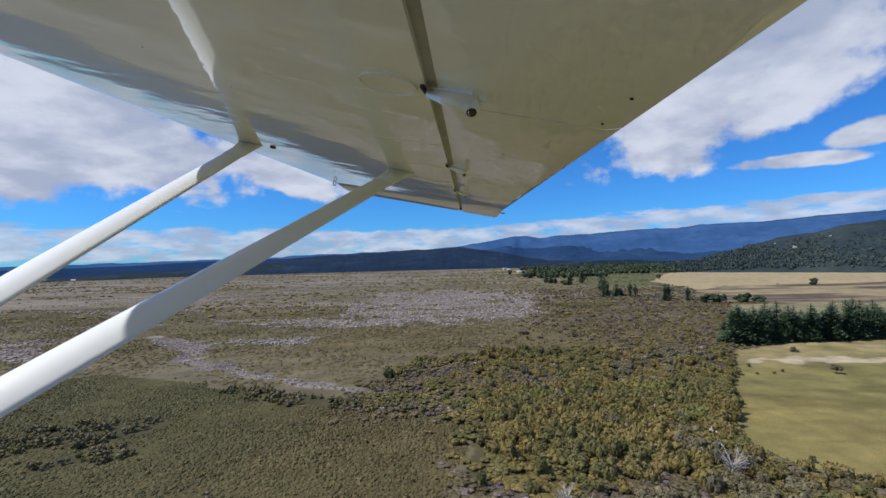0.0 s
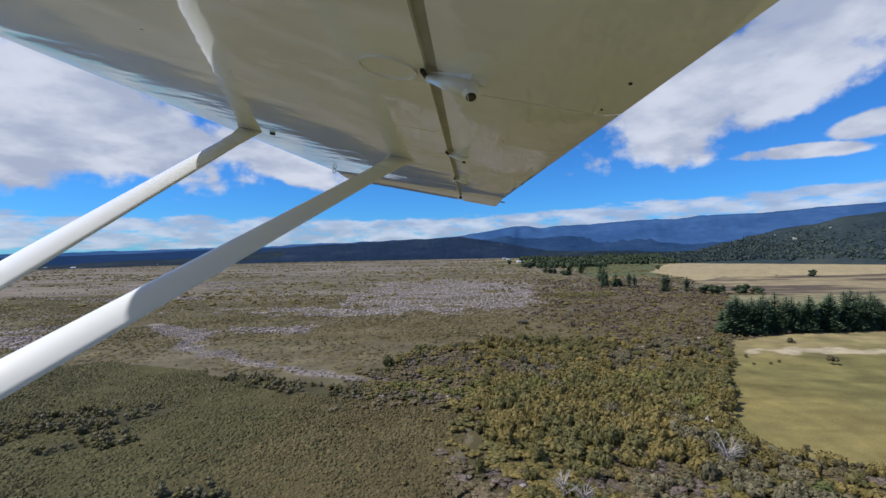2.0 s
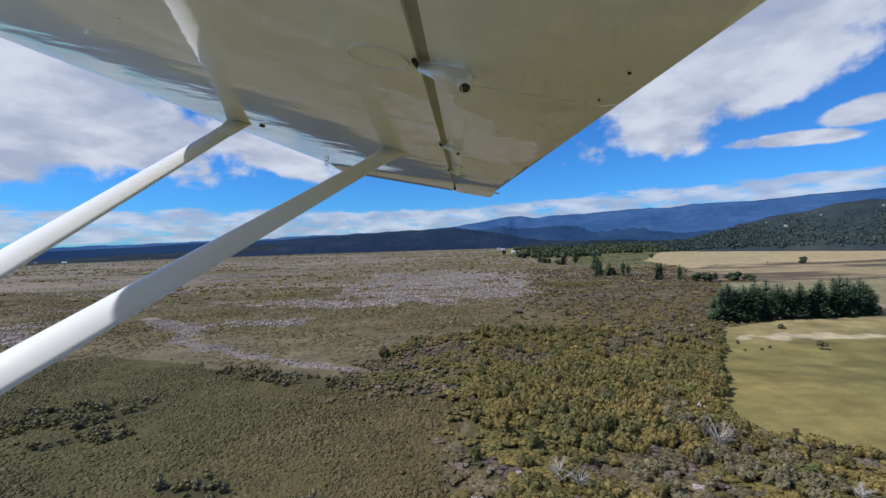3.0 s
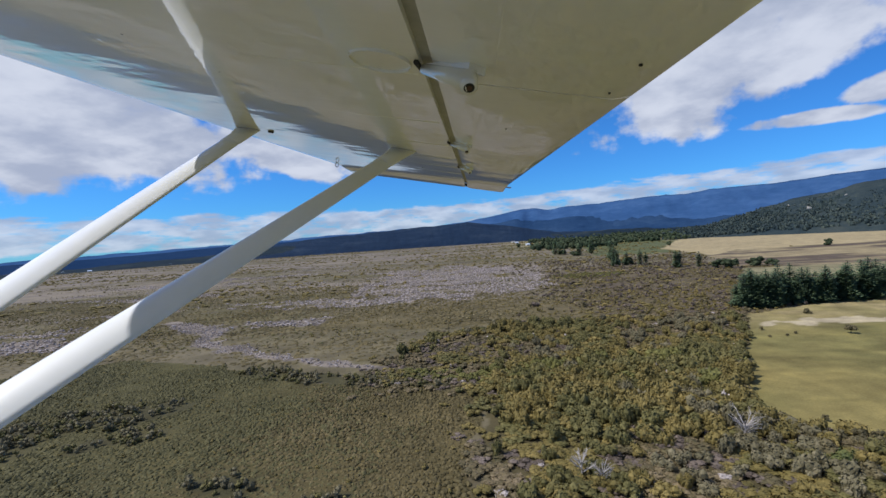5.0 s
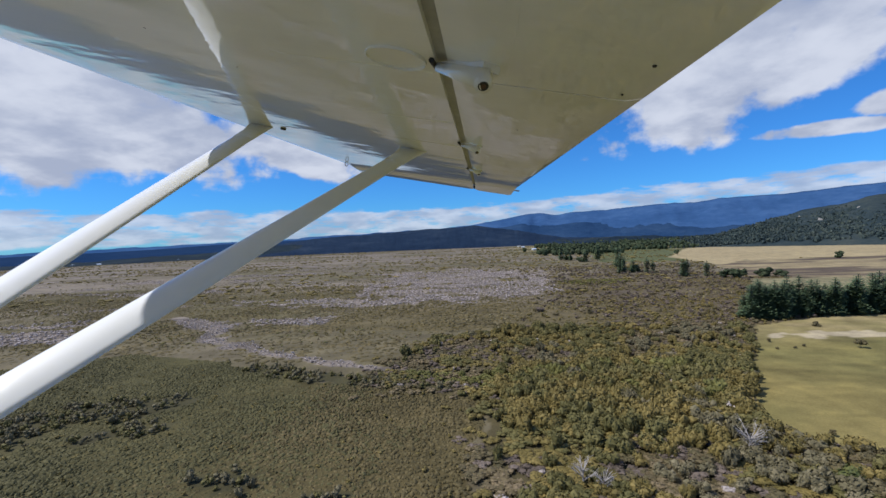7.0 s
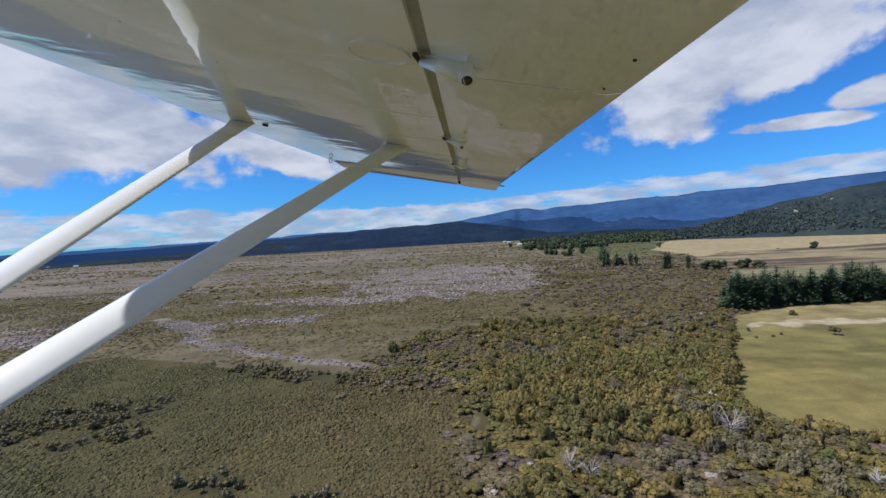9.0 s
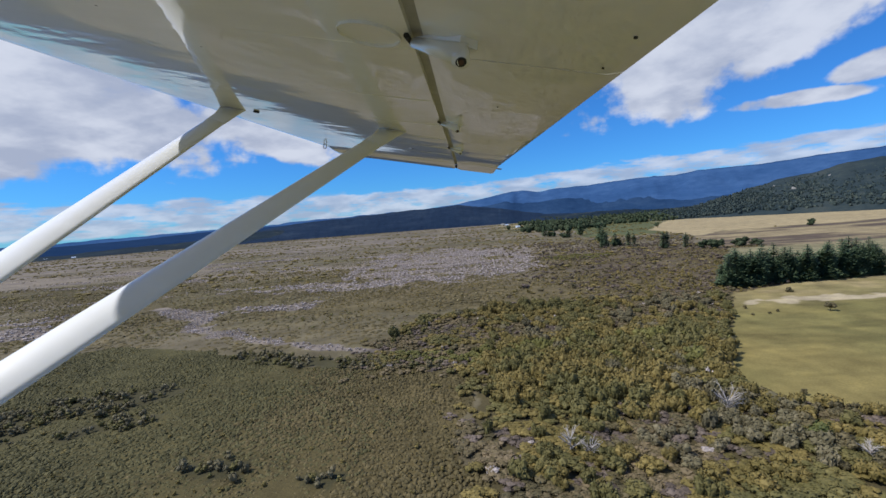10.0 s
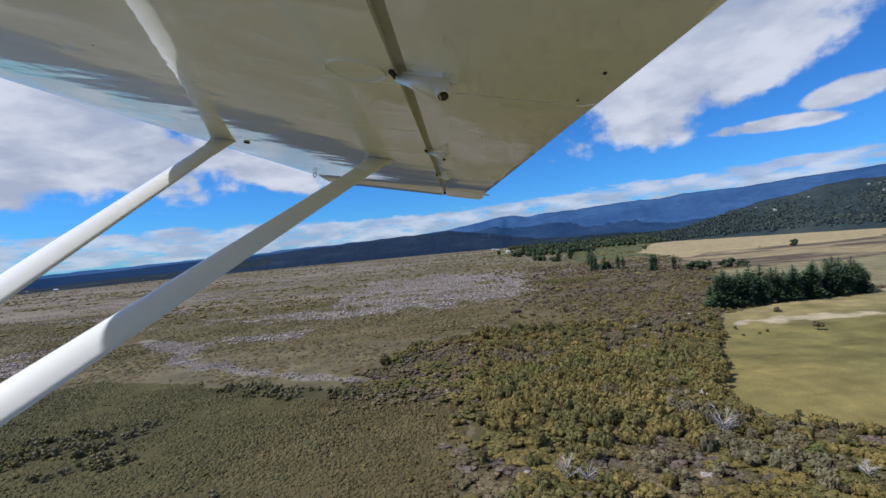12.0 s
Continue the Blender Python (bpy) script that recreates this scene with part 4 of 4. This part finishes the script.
leafy("large_bush", (219, 45, 0), "round yellow-green bush on the near paddock", GOLDLEAF, 5, 4, 20, "", 0.1, 7)
for i, (x, y, h, w) in enumerate(((70, 70, 13, 9), (60, 60, 12, 8), (78, 60, 10, 6), (89, 66, 7, 5), (52, 76, 10, 7))):
    leafy("scrub_tree", (x, y, 0), "tall dark russet-green tree at the corner of the near paddock", RUSSET, h, w, 30 + i, "trees at the paddock corner", 0.15, 11)
for i, (x, y, h, w) in enumerate(((247, 96, 6, 4), (256, 114, 6.5, 4.5), (262, 118, 6, 4), (241, 92, 4.5, 2.5), (257, 92, 4, 2), (283, 86, 4.5, 2))):
    leafy("russet_tree", (x, y, 0), "russet-brown tree on the bare earth below the pines", RUSSET, h * 1.5, w * 1.5, 50 + i, "russet trees below the pines", 0.2, 8)
for i, (x, y, h, w) in enumerate(((330, 260, 15, 8), (345, 250, 16, 8), (362, 246, 15, 8), (378, 236, 16, 9), (318, 268, 13, 7), (398, 226, 15, 8), (372, 160, 9, 6), (384, 150, 8, 6), (360, 158, 7, 5), (395, 178, 12, 7))):
    leafy("broadleaf_tree", (x, y, 0), "large yellowing broadleaf tree behind the pines" if i % 3 == 0 else "large green broadleaf tree behind the pines", GOLDLEAF if i % 3 == 0 else BROADLEAF, h * 1.5, w * 1.4, 70 + i, "trees round the house", 0.15, 12)
# conifers and broad trees out on the plain
PLAIN = ((155, 948, 17), (163, 940, 12), (172, 930, 11), (188, 871, 12), (194, 880, 14), (224, 913, 20), (176, 600, 9), (183, 604, 12), (190, 640, 17), (197, 610, 11), (203, 700, 18), (210, 594, 12), (216, 590, 10), (234, 542, 13), (240, 546, 12), (258, 536, 11))
for x, y, h in PLAIN:
    ob = plant(pines[rnd.randrange(5)], x - FARM[0], y - FARM[1], h / 13, "conifers on the open plain")
    ob["label"] = "dark conifer standing on the open plain"
for i, (x, y, h, w) in enumerate(((200, 612, 8, 8), (170, 940, 7, 9), (180, 880, 7, 9), (266, 512, 8, 6), (274, 508, 9, 7), (282, 505, 8, 6), (318, 522, 7, 7), (308, 516, 6, 8), (330, 516, 5, 9), (577, 763, 8, 8), (300, 1466, 18, 11), (275, 1119, 16, 11), (330, 1250, 14, 9), (180, 1300, 12, 10), (120, 1500, 13, 11), (420, 1000, 10, 8), (240, 1180, 12, 9), (180, 256, 3.0, 4.0), (136, 224, 2.2, 1.9), (131, 210, 1.1, 1.6), (140, 212, 1.0, 1.5), (146, 215, 1.1, 1.4), (90, 123, 2.4, 1.6), (91, 118, 1.6, 1.4))):
    leafy("plain_tree" if y > 300 else "paddock_bush", (x - FARM[0], y - FARM[1], 0), "dark broad tree standing on the open plain" if y > 300 else "low brown-green bush at the paddock edge", FARTREE if y > 450 else RUSSET, h * (1.5 if y > 300 else 1), w * (1.15 if y > 300 else 0.7), 90 + i, "trees on the open plain" if y > 300 else "bushes at the paddock edge", 0.1, 11)


def dead_tree(x, y, tall, seed):
    ob = thing("dead_tree", (x, y, 0), "bare grey dead tree standing in the scrub", "tree", "dead trees in the scrub")
    r = random.Random(seed)
    bm = tube((0, 0, -0.2), (0.2, 0, tall * 0.5), 0.2, 0.12, 7)
    for i in range(26):
        a, h = r.uniform(0, 6.28), tall * r.uniform(0.15, 0.5)
        L = tall * r.uniform(0.3, 0.55)
        e = Vector((math.cos(a) * L * 0.75, math.sin(a) * L * 0.75, h + L * 0.7))
        tube((0.1, 0, h), e, 0.09, 0.03, 5, bm)
        for k in range(4):
            b = a + r.uniform(-0.9, 0.9)
            s = Vector((0.1, 0, h)).lerp(e, r.uniform(0.4, 0.95))
            tube(s, s + Vector((math.cos(b), math.sin(b), r.uniform(0.2, 1.0))) * L * 0.35, 0.045, 0.015, 4, bm)
    part("crown", bm, DEADWOOD, ob)


for i, (x, y, h) in enumerate(((53, 125, 9), (9, 110, 7.5), (13, 107, 6), (70, 104, 5), (72, 98, 5), (22, 150, 5))):
    dead_tree(x, y, h, i)

# ---- buildings and vehicles of the farm ----


def house(x, y, turn, L, W, H, label, roof):
    ob = thing("farmhouse", (x, y, 0), label, "house", turn=turn)
    wall = part("wall", box(-L / 2, -W / 2, -0.3, L / 2, W / 2, H), WALLW, ob)
    bm = bmesh.new()
    o = 0.5
    v = [bm.verts.new(c) for c in ((-L / 2 - o, -W / 2 - o, H), (L / 2 + o, -W / 2 - o, H), (L / 2 + o, W / 2 + o, H), (-L / 2 - o, W / 2 + o, H), (-L / 2 + W * 0.3, 0, H + W * 0.24), (L / 2 - W * 0.3, 0, H + W * 0.24))]
    for f in ((0, 1, 5, 4), (1, 2, 5), (2, 3, 4, 5), (3, 0, 4), (3, 2, 1, 0)):
        bm.faces.new([v[i] for i in f])
    part("roof", bm, roof, ob, "pale blue metal hip roof")
    for i in range(5):
        cx = -L / 2 + L * (i + 0.7) / 5.4
        w = part("window", box(cx - 0.8, -W / 2 - 0.06, 0.9, cx + 0.8, -W / 2 + 0.02, 2.1, 0.02), WALLW, ob)
        part("pane", box(cx - 0.7, -W / 2 - 0.09, 1.0, cx + 0.7, -W / 2 - 0.065, 2.0), GLASSDARK, w)
    return ob


house(338, 180, 20, 21, 9, 2.6, "white weatherboard farmhouse with a pale blue metal roof", ROOFBLUE)


def shed(x, y, turn, L, W, H):
    ob = thing("tunnel_shed", (x, y, 0), "white film-covered tunnel shed by the pines", "shed", "tunnel sheds", turn=turn)
    bm = bmesh.new()
    ring = []
    for e in (-L / 2, L / 2):
        ring.append([bm.verts.new((e, math.cos(a) * W / 2, max(0.0, math.sin(a)) * H)) for a in np.linspace(0, math.pi, 13)])
    for i in range(12):
        bm.faces.new((ring[0][i], ring[0][i + 1], ring[1][i + 1], ring[1][i]))
    bm.faces.new(ring[0])
    bm.faces.new(ring[1][::-1])
    part("cover", bm, TARP, ob)
    part("door", box(L / 2, -1, 0, L / 2 + 0.06, 1, 2.1, 0.01), GLASSDARK, ob, "dark door opening panel")


for x, y, t, L in ((276, 304, 5, 8), (287, 308, 10, 12), (300, 306, -8, 9), (312, 305, 0, 6)):
    shed(x, y, t, L, 5, 2.6)


def car(x, y, turn, paint, label, tall=1.0):
    ob = thing("parked_car", (x, y, 0), label, "car", "vehicles parked in the paddock", turn=turn)
    part("body", box(-2.2, -0.88, 0.32, 2.2, 0.88, 0.95, 0.12), paint, ob)
    bm = box(-1.5, -0.78, 0.93, 1.1, 0.78, 1.55 * tall)
    for v in bm.verts:
        if v.co.z > 1.2:
            v.co.x = v.co.x * 0.72 - 0.05
            v.co.y *= 0.86
    part("cabin", bm, GLASSDARK, ob, "dark glazed cabin")
    part("roof", box(-1.0, -0.66, 1.52 * tall, 0.72, 0.66, 1.58 * tall, 0.02), paint, ob)
    for sx in (-1.35, 1.35):
        for sy in (-0.82, 0.82):
            w = part("wheel", tube((sx, sy - 0.1, 0.33), (sx, sy + 0.1, 0.33), 0.33, 0.33, 16), TYRE, ob)
            part("rim", tube((sx, sy - 0.11, 0.33), (sx, sy + 0.11, 0.33), 0.19, 0.19, 12), STEEL, w)
    for sy in (-0.6, 0.6):
        part("headlight", box(2.16, sy - 0.16, 0.62, 2.22, sy + 0.16, 0.78, 0.01), TARP, ob)


car(237, 178, 20, CARWHITE, "white hatchback parked on dry grass")
car(241, 180, 200, CARDARK, "dark car parked beside a white one on grass", 1.08)
car(222, 151, 10, CARDARK, "dark low car parked alone on grass", 0.95)
tr = thing("white_trailer", (212, 172, 0), "small white flat trailer on the paddock", "trailer", turn=15)
part("deck", box(-1.6, -0.9, 0.5, 1.6, 0.9, 0.9, 0.04), CARWHITE, tr)
for sy in (-0.95, 0.95):
    part("wheel", tube((0, sy - 0.09, 0.3), (0, sy + 0.09, 0.3), 0.3, 0.3, 14), TYRE, tr)
part("drawbar", tube((1.5, 0, 0.55), (2.8, 0, 0.5), 0.05, 0.04, 6), STEEL, tr)
# Long white object of unknown kind, given a trough's shape.
th = thing("water_trough", (87, 116, 0), "long white object in the paddock, built as a trough", "trough", turn=-12)
bm = box(-0.9, -0.4, -0.05, 0.9, 0.4, 0.6, 0.06)
part("basin", bm, TARP, th)
part("water", box(-0.78, -0.28, 0.58, 0.78, 0.28, 0.606), GLASSDARK, th)

# fence along the near paddock
fence = thing("fence", (0, 0, 0), "grey post and wire paddock fence", "fence")
post_mesh = None
for (x0, y0), (x1, y1) in zip(FENCE, FENCE[1:]):
    n = int(math.hypot(x1 - x0, y1 - y0) / 4)
    for i in range(n):
        x, y = x0 + (x1 - x0) * i / n, y0 + (y1 - y0) * i / n
        if post_mesh is None:
            post_mesh = part("post", tube((0, 0, -0.3), (0, 0, 1.15), 0.07, 0.06, 6), DEADWOOD, fence)
            post_mesh.location = (x, y, 0)
        else:
            o = new("post", post_mesh.data)
            o.parent, o.location = fence, (x, y, 0)
    for hgt in (0.4, 0.7, 1.0):
        part("wire", tube((x0, y0, hgt), (x1, y1, hgt), 0.006, 0.006, 4), STEEL, fence)

# far houses at the foot of the hills
for i in range(26):
    a = radians(rnd.uniform(-50, -26)) if i < 14 else radians(rnd.uniform(2, 34))
    d = rnd.uniform(2500, 3000) if i < 14 else rnd.uniform(1500, 2300)
    ob = thing("far_house", (math.sin(a) * d, math.cos(a) * d, 0), "small pale house far off on the plain", "house", "far houses", turn=rnd.uniform(0, 90))
    part("wall", box(-8, -5, -0.5, 8, 5, 4), WALLW, ob)
    bm = bmesh.new()
    v = [bm.verts.new(c) for c in ((-8.6, -5.6, 4), (8.6, -5.6, 4), (8.6, 5.6, 4), (-8.6, 5.6, 4), (-8.6, 0, 7), (8.6, 0, 7))]
    for f in ((0, 1, 5, 4), (1, 2, 5), (2, 3, 4, 5), (3, 0, 4), (3, 2, 1, 0)):
        bm.faces.new([v[k] for k in f])
    part("roof", bm, ROOFBLUE if i % 2 else CLIFF, ob)
# pale outcrops on the wooded hill
for i in range(22):
    a = rnd.uniform(33, 52)
    q = rnd.uniform(0.5, 0.85)
    d = 1500 + 700 * q - 14
    e = np.interp(a, HILL_AZ, HILL_EL)
    hgt = (math.tan(radians(e)) * 2200 + 57.6) * q ** 0.8 * 0.9
    pv, pf = clump(400 + i, 0, 0.1, ICO2, 1.0)
    ob = raw("cliff_outcrop", pv * np.array([rnd.uniform(4, 11), 6, rnd.uniform(5, 11)]), pf, CLIFF)
    ob.matrix_basis = pose(math.sin(radians(a)) * d, math.cos(radians(a)) * d, hgt, 0, 0, -a)
    tagged(ob, "pale rock outcrop among the trees of the hill", "rock", "outcrops on the hill")

# ---- the aircraft's wing and struts ----
aircraft = new("aircraft_wing")
aircraft.matrix_basis = Matrix(((0.97832, -0.0166, 0.20644, -1.1668), (0.02848, 0.9981, -0.05471, -0.1366), (-0.20514, 0.05941, 0.97693, 58.0587), (0, 0, 0, 1)))
tagged(aircraft, "cream-white high wing of a light aircraft with two bracing struts", "aircraft wing")
CHORD, TIP, ROOT, HINGE = 1.497, 4.30, -0.75, 1.126


def slab(outline, y0, y1, steps, tipcap=False):
    """A spanwise body from a closed outline of (x, z) points."""
    bm = bmesh.new()
    rings = []
    ys = list(np.linspace(y0, y1, steps))
    scales = [(y, 1.0) for y in ys]
    if tipcap:
        scales += [(y1 + 0.03, 0.86), (y1 + 0.05, 0.55), (y1 + 0.055, 0.2)]
    for y, s in scales:
        zc = 0.05
        sag = -0.034 * max(0.0, (y - TIP + 0.55) / 0.55) ** 1.5
        rings.append([bm.verts.new((x, y, sag + (zc + (z - zc) * s if s < 1 else z))) for x, z in outline])
    for a, b in zip(rings, rings[1:]):
        for i in range(len(outline)):
            j = (i + 1) % len(outline)
            bm.faces.new((a[i], a[j], b[j], b[i]))
    bm.faces.new(rings[0][::-1])
    bm.faces.new(rings[-1])
    bmesh.ops.recalc_face_normals(bm, faces=bm.faces[:])
    for e in bm.edges:
        if len(e.link_faces) == 2 and e.calc_face_angle() > 0.6:
            e.smooth = False
    return bm


def top(x):
    t = max(0.0, min(1.0, x / CHORD))
    return 0.012 + 0.19 * (2.0 * math.sqrt(t) * (1 - t) * 0.72 + 0.28 * t * (1 - t) * 2)


main = [(HINGE - 0.009, 0.0), (0.9, -0.002), (0.6, -0.004), (0.35, -0.005), (0.2, -0.007), (0.11, -0.009), (0.04, -0.010), (0.0, -0.0105), (-0.02, -0.010), (-0.036, -0.006), (-0.050, 0.003), (-0.062, 0.018), (-0.066, 0.040), (-0.058, 0.070), (-0.03, 0.11)]
main += [(x, top(x) + 0.05) for x in (0.1, 0.25, 0.45, 0.7, 0.95)] + [(HINGE - 0.009, top(HINGE) + 0.02)]
wing = part("wing_panel", slab(main, ROOT, TIP, 24, True), WHITE, aircraft, smoothed=True)


def control(name, y0, y1, label):
    o = [(CHORD, 0.006), (CHORD - 0.03, -0.002), (1.3, -0.003), (HINGE + 0.05, -0.004), (HINGE + 0.012, 0.004), (HINGE + 0.006, 0.03), (HINGE + 0.02, 0.10), (1.3, 0.055), (CHORD, 0.012)]
    return part(name, slab(o, y0, y1, 12), WHITE, aircraft, label, True)


flap = control("flap", ROOT, 0.905, "cream-white flap behind the hinge gap")
aileron = control("aileron", 0.909, TIP + 0.01, "cream-white aileron with fine ribs")
part("gap_seal", box(HINGE - 0.010, ROOT, 0.010, HINGE + 0.014, TIP, 0.016), GAPTAPE, aircraft, "grey-beige strip in the hinge gap")
part("trailing_tab", box(CHORD - 0.03, TIP - 0.24, 0.004, CHORD + 0.055, TIP - 0.12, 0.010, 0.002), STEEL, aileron)
part("tip_fairing", tube((0.36, TIP + 0.03, 0.0), (CHORD - 0.02, TIP + 0.03, 0.0), 0.022, 0.012, 8), WHITE, wing)


def bracket(y, k, label):
    """A hinge arm: a tapered fairing that runs aft and inward from the gap to a deep end with a bolt, and a thin web above it."""
    c = Vector((HINGE + 0.092 * k, y - 0.040 * k, -0.034 * k))
    root = Vector((HINGE - 0.004, y + 0.006, -0.008 * k))
    ob = part("hinge_bracket", tube(root, c + (c - root) * 0.08, 0.010 * k, 0.022 * k, 20), WHITE, aircraft, label, True)
    bm = bmesh.new()
    q = [(HINGE - 0.006, y + 0.004), (HINGE + 0.118 * k, y - 0.012 * k), (HINGE + 0.122 * k, y - 0.030 * k), (HINGE + 0.090 * k, y - 0.052 * k)]
    for z0 in (0.002, -0.020 * k):
        for px, py in q:
            bm.verts.new((px, py, z0 if px > HINGE else z0 * 0.3))
    bm.verts.ensure_lookup_table()
    v = list(bm.verts)
    bm.faces.new(v[4:])
    for i in range(4):
        bm.faces.new((v[i], v[(i + 1) % 4], v[4 + (i + 1) % 4], v[4 + i]))
    bmesh.ops.recalc_face_normals(bm, faces=bm.faces[:])
    part("web", bm, WHITE, ob)
    axis = Vector((0.20, -0.55, -0.81)).normalized()
    part("collar", tube(c - axis * 0.018 * k, c + axis * 0.020 * k, 0.019 * k, 0.017 * k, 20), WHITE, ob, "", True)
    part("bolt", tube(c, c + axis * 0.0215 * k, 0.0115 * k, 0.0105 * k, 16), DARKRUB, ob, "dark recessed bolt")
    part("bush", tube(c + axis * 0.020 * k, c + axis * 0.0225 * k, 0.0060 * k, 0.0055 * k, 12), RUST, ob, "rusty bolt head")
    part("pin", tube((HINGE - 0.014, y - 0.016, -0.004), (HINGE - 0.006, y + 0.026, -0.006), 0.005, 0.004, 8), DARKRUB, ob)
    return ob


bracket(0.838, 0.86, "cream hinge bracket fairing with a dark bolt")
bracket(1.70, 0.62, "")
bracket(2.62, 0.62, "")
part("hinge_pin", tube((HINGE, TIP - 0.03, -0.01), (HINGE, TIP + 0.05, -0.02), 0.012, 0.008, 8), DARKRUB, aircraft)


def stud(x, y, r, material=None, parent=None):
    part("drain_stud", tube((x, y, -0.0045 - r * (0.6 if r > 0.01 else 0)), (x, y, 0.004), r * 0.8, r, 12), material or DARKRUB, parent or wing)


for x, y, r, own in ((1.448, 0.726, 0.0035, flap), (1.450, 0.871, 0.0025, flap), (0.249, 2.034, 0.015, wing), (0.55, 0.86, 0.003, wing), (1.30, 1.3, 0.002, aileron), (0.62, 1.05, 0.002, wing), (0.85, 3.0, 0.008, wing)):
    stud(x, y, r, None, own)


def ring_mesh(cx, cy, r, w, z=-0.0035, seg=48):
    bm = bmesh.new()
    loops = [[bm.verts.new((cx + math.cos(2 * math.pi * i / seg) * q, cy + math.sin(2 * math.pi * i / seg) * q, zz)) for i in range(seg)] for q, zz in ((r - w, 0.001), (r - w, z), (r, z), (r, 0.001))]
    for a, b in zip(loops, loops[1:]):
        for i in range(seg):
            bm.faces.new((a[i], a[(i + 1) % seg], b[(i + 1) % seg], b[i]))
    bmesh.ops.recalc_face_normals(bm, faces=bm.faces[:])
    return bm


part("inspection_ring", ring_mesh(1.045, 0.845, 0.055, 0.0022, -0.0055), WHITE, wing)
loop = bmesh.new()
for i in range(14):
    a0, a1 = 2 * math.pi * i / 14, 2 * math.pi * (i + 1) / 14
    tube((0.06 + math.sin(a0) * 0.012, 3.55, -0.028 + math.cos(a0) * 0.020), (0.06 + math.sin(a1) * 0.012, 3.55, -0.028 + math.cos(a1) * 0.020), 0.0035, 0.0035, 6, loop)
part("tie_down_ring", loop, STEEL, wing, "steel tie-down loop")
part("skin_lap", tube((1.245, ROOT, 0.0012), (1.245, 0.9, 0.0012), 0.0048, 0.0048, 6), WHITE, flap)
for y in (0.9, 1.35, 1.8, 2.25, 2.7, 3.15, 3.6):
    part("rib_ridge", tube((0.34, y, 0.0002), (HINGE - 0.02, y, 0.0017), 0.004, 0.004, 6), WHITE, wing)
for y in np.linspace(1.2, 3.7, 12):
    part("rib_ridge", tube((HINGE + 0.06, y, 0.0015), (CHORD - 0.03, y, 0.0025), 0.0045, 0.004, 6), WHITE, aileron)


def strut(a, b, width, thick, name, label):
    """A streamlined strut from the lower root a to the wing at b, with a fairing cuff at its top."""
    a, b = Vector(a), Vector(b)
    d = (b - a).normalized()
    fwd = (Vector((1, 0, 0)) - d * d.x).normalized()
    up = d.cross(fwd).normalized()
    prof = [(-0.5, 0), (-0.46, 0.2), (-0.36, 0.38), (-0.2, 0.49), (0, 0.5), (0.2, 0.40), (0.38, 0.2), (0.5, 0.03), (0.5, -0.03), (0.38, -0.2), (0.2, -0.40), (0, -0.5), (-0.2, -0.49), (-0.36, -0.38), (-0.46, -0.2)]

    def body(stations):
        bm = bmesh.new()
        rings = []
        for s, k, lift in stations:
            c = a + (b - a) * s
            rings.append([bm.verts.new(c + fwd * (u * width * k) + up * (v * thick * k) + Vector((0, 0, lift))) for u, v in prof])
        for p, q in zip(rings, rings[1:]):
            for i in range(len(prof)):
                j = (i + 1) % len(prof)
                bm.faces.new((p[i], p[j], q[j], q[i]))
        bm.faces.new(rings[0])
        bm.faces.new(rings[-1][::-1])
        bmesh.ops.recalc_face_normals(bm, faces=bm.faces[:])
        return bm

    ob = part(name, body([(-0.06, 1, 0), (0.3, 1, 0), (0.6, 1, 0), (0.93, 1, 0), (1.0, 1, 0.004)]), STRUTW, aircraft, label, True)
    part("cuff", body([(0.90, 1.06, 0), (0.945, 1.12, 0), (0.975, 1.3, 0.004), (0.995, 1.55, 0.008), (1.01, 1.9, 0.012)]), WHITE, ob, "flared cream cuff fairing", True)
    return ob


ROOTPT = (0.357, 0.087, -0.982)
strut((ROOTPT[0], ROOTPT[1], ROOTPT[2] + 0.03), (0.129, 2.074, -0.0), 0.084, 0.027, "front_strut", "white streamlined front bracing strut")
strut((ROOTPT[0] + 0.03, ROOTPT[1], ROOTPT[2] + 0.05), (0.862, 2.152, 0.0), 0.090, 0.029, "rear_strut", "white streamlined rear bracing strut")


def fuselage():
    """The side of the cabin and the nose ahead of it, below the wing."""
    bm = bmesh.new()
    rings = []
    for x, hw, z0, z1 in ((-2.1, 0.22, -0.85, -0.45), (-1.9, 0.42, -1.0, -0.36), (-1.0, 0.5, -1.1, -0.30), (-0.35, 0.53, -1.16, -0.26), (0.0, 0.55, -1.18, -0.03), (1.2, 0.55, -1.18, -0.03), (2.2, 0.48, -1.05, -0.06), (4.6, 0.15, -0.65, -0.25)):
        r = min(0.16, (z1 - z0) * 0.35)
        c = [(hw, z0 + r), (hw, z1 - r * 0.4), (hw - r * 0.5, z1), (-hw + r * 0.5, z1), (-hw, z1 - r * 0.4), (-hw, z0 + r), (-hw + r, z0), (hw - r, z0)]
        rings.append([bm.verts.new((x, -0.62 + y, z)) for y, z in c])
    for p, q in zip(rings, rings[1:]):
        for i in range(8):
            bm.faces.new((p[i], p[(i + 1) % 8], q[(i + 1) % 8], q[i]))
    bm.faces.new(rings[0])
    bm.faces.new(rings[-1][::-1])
    bmesh.ops.recalc_face_normals(bm, faces=bm.faces[:])
    part("fuselage", bm, STRUTW, aircraft, "white fuselage side below the wing", True)


fuselage()
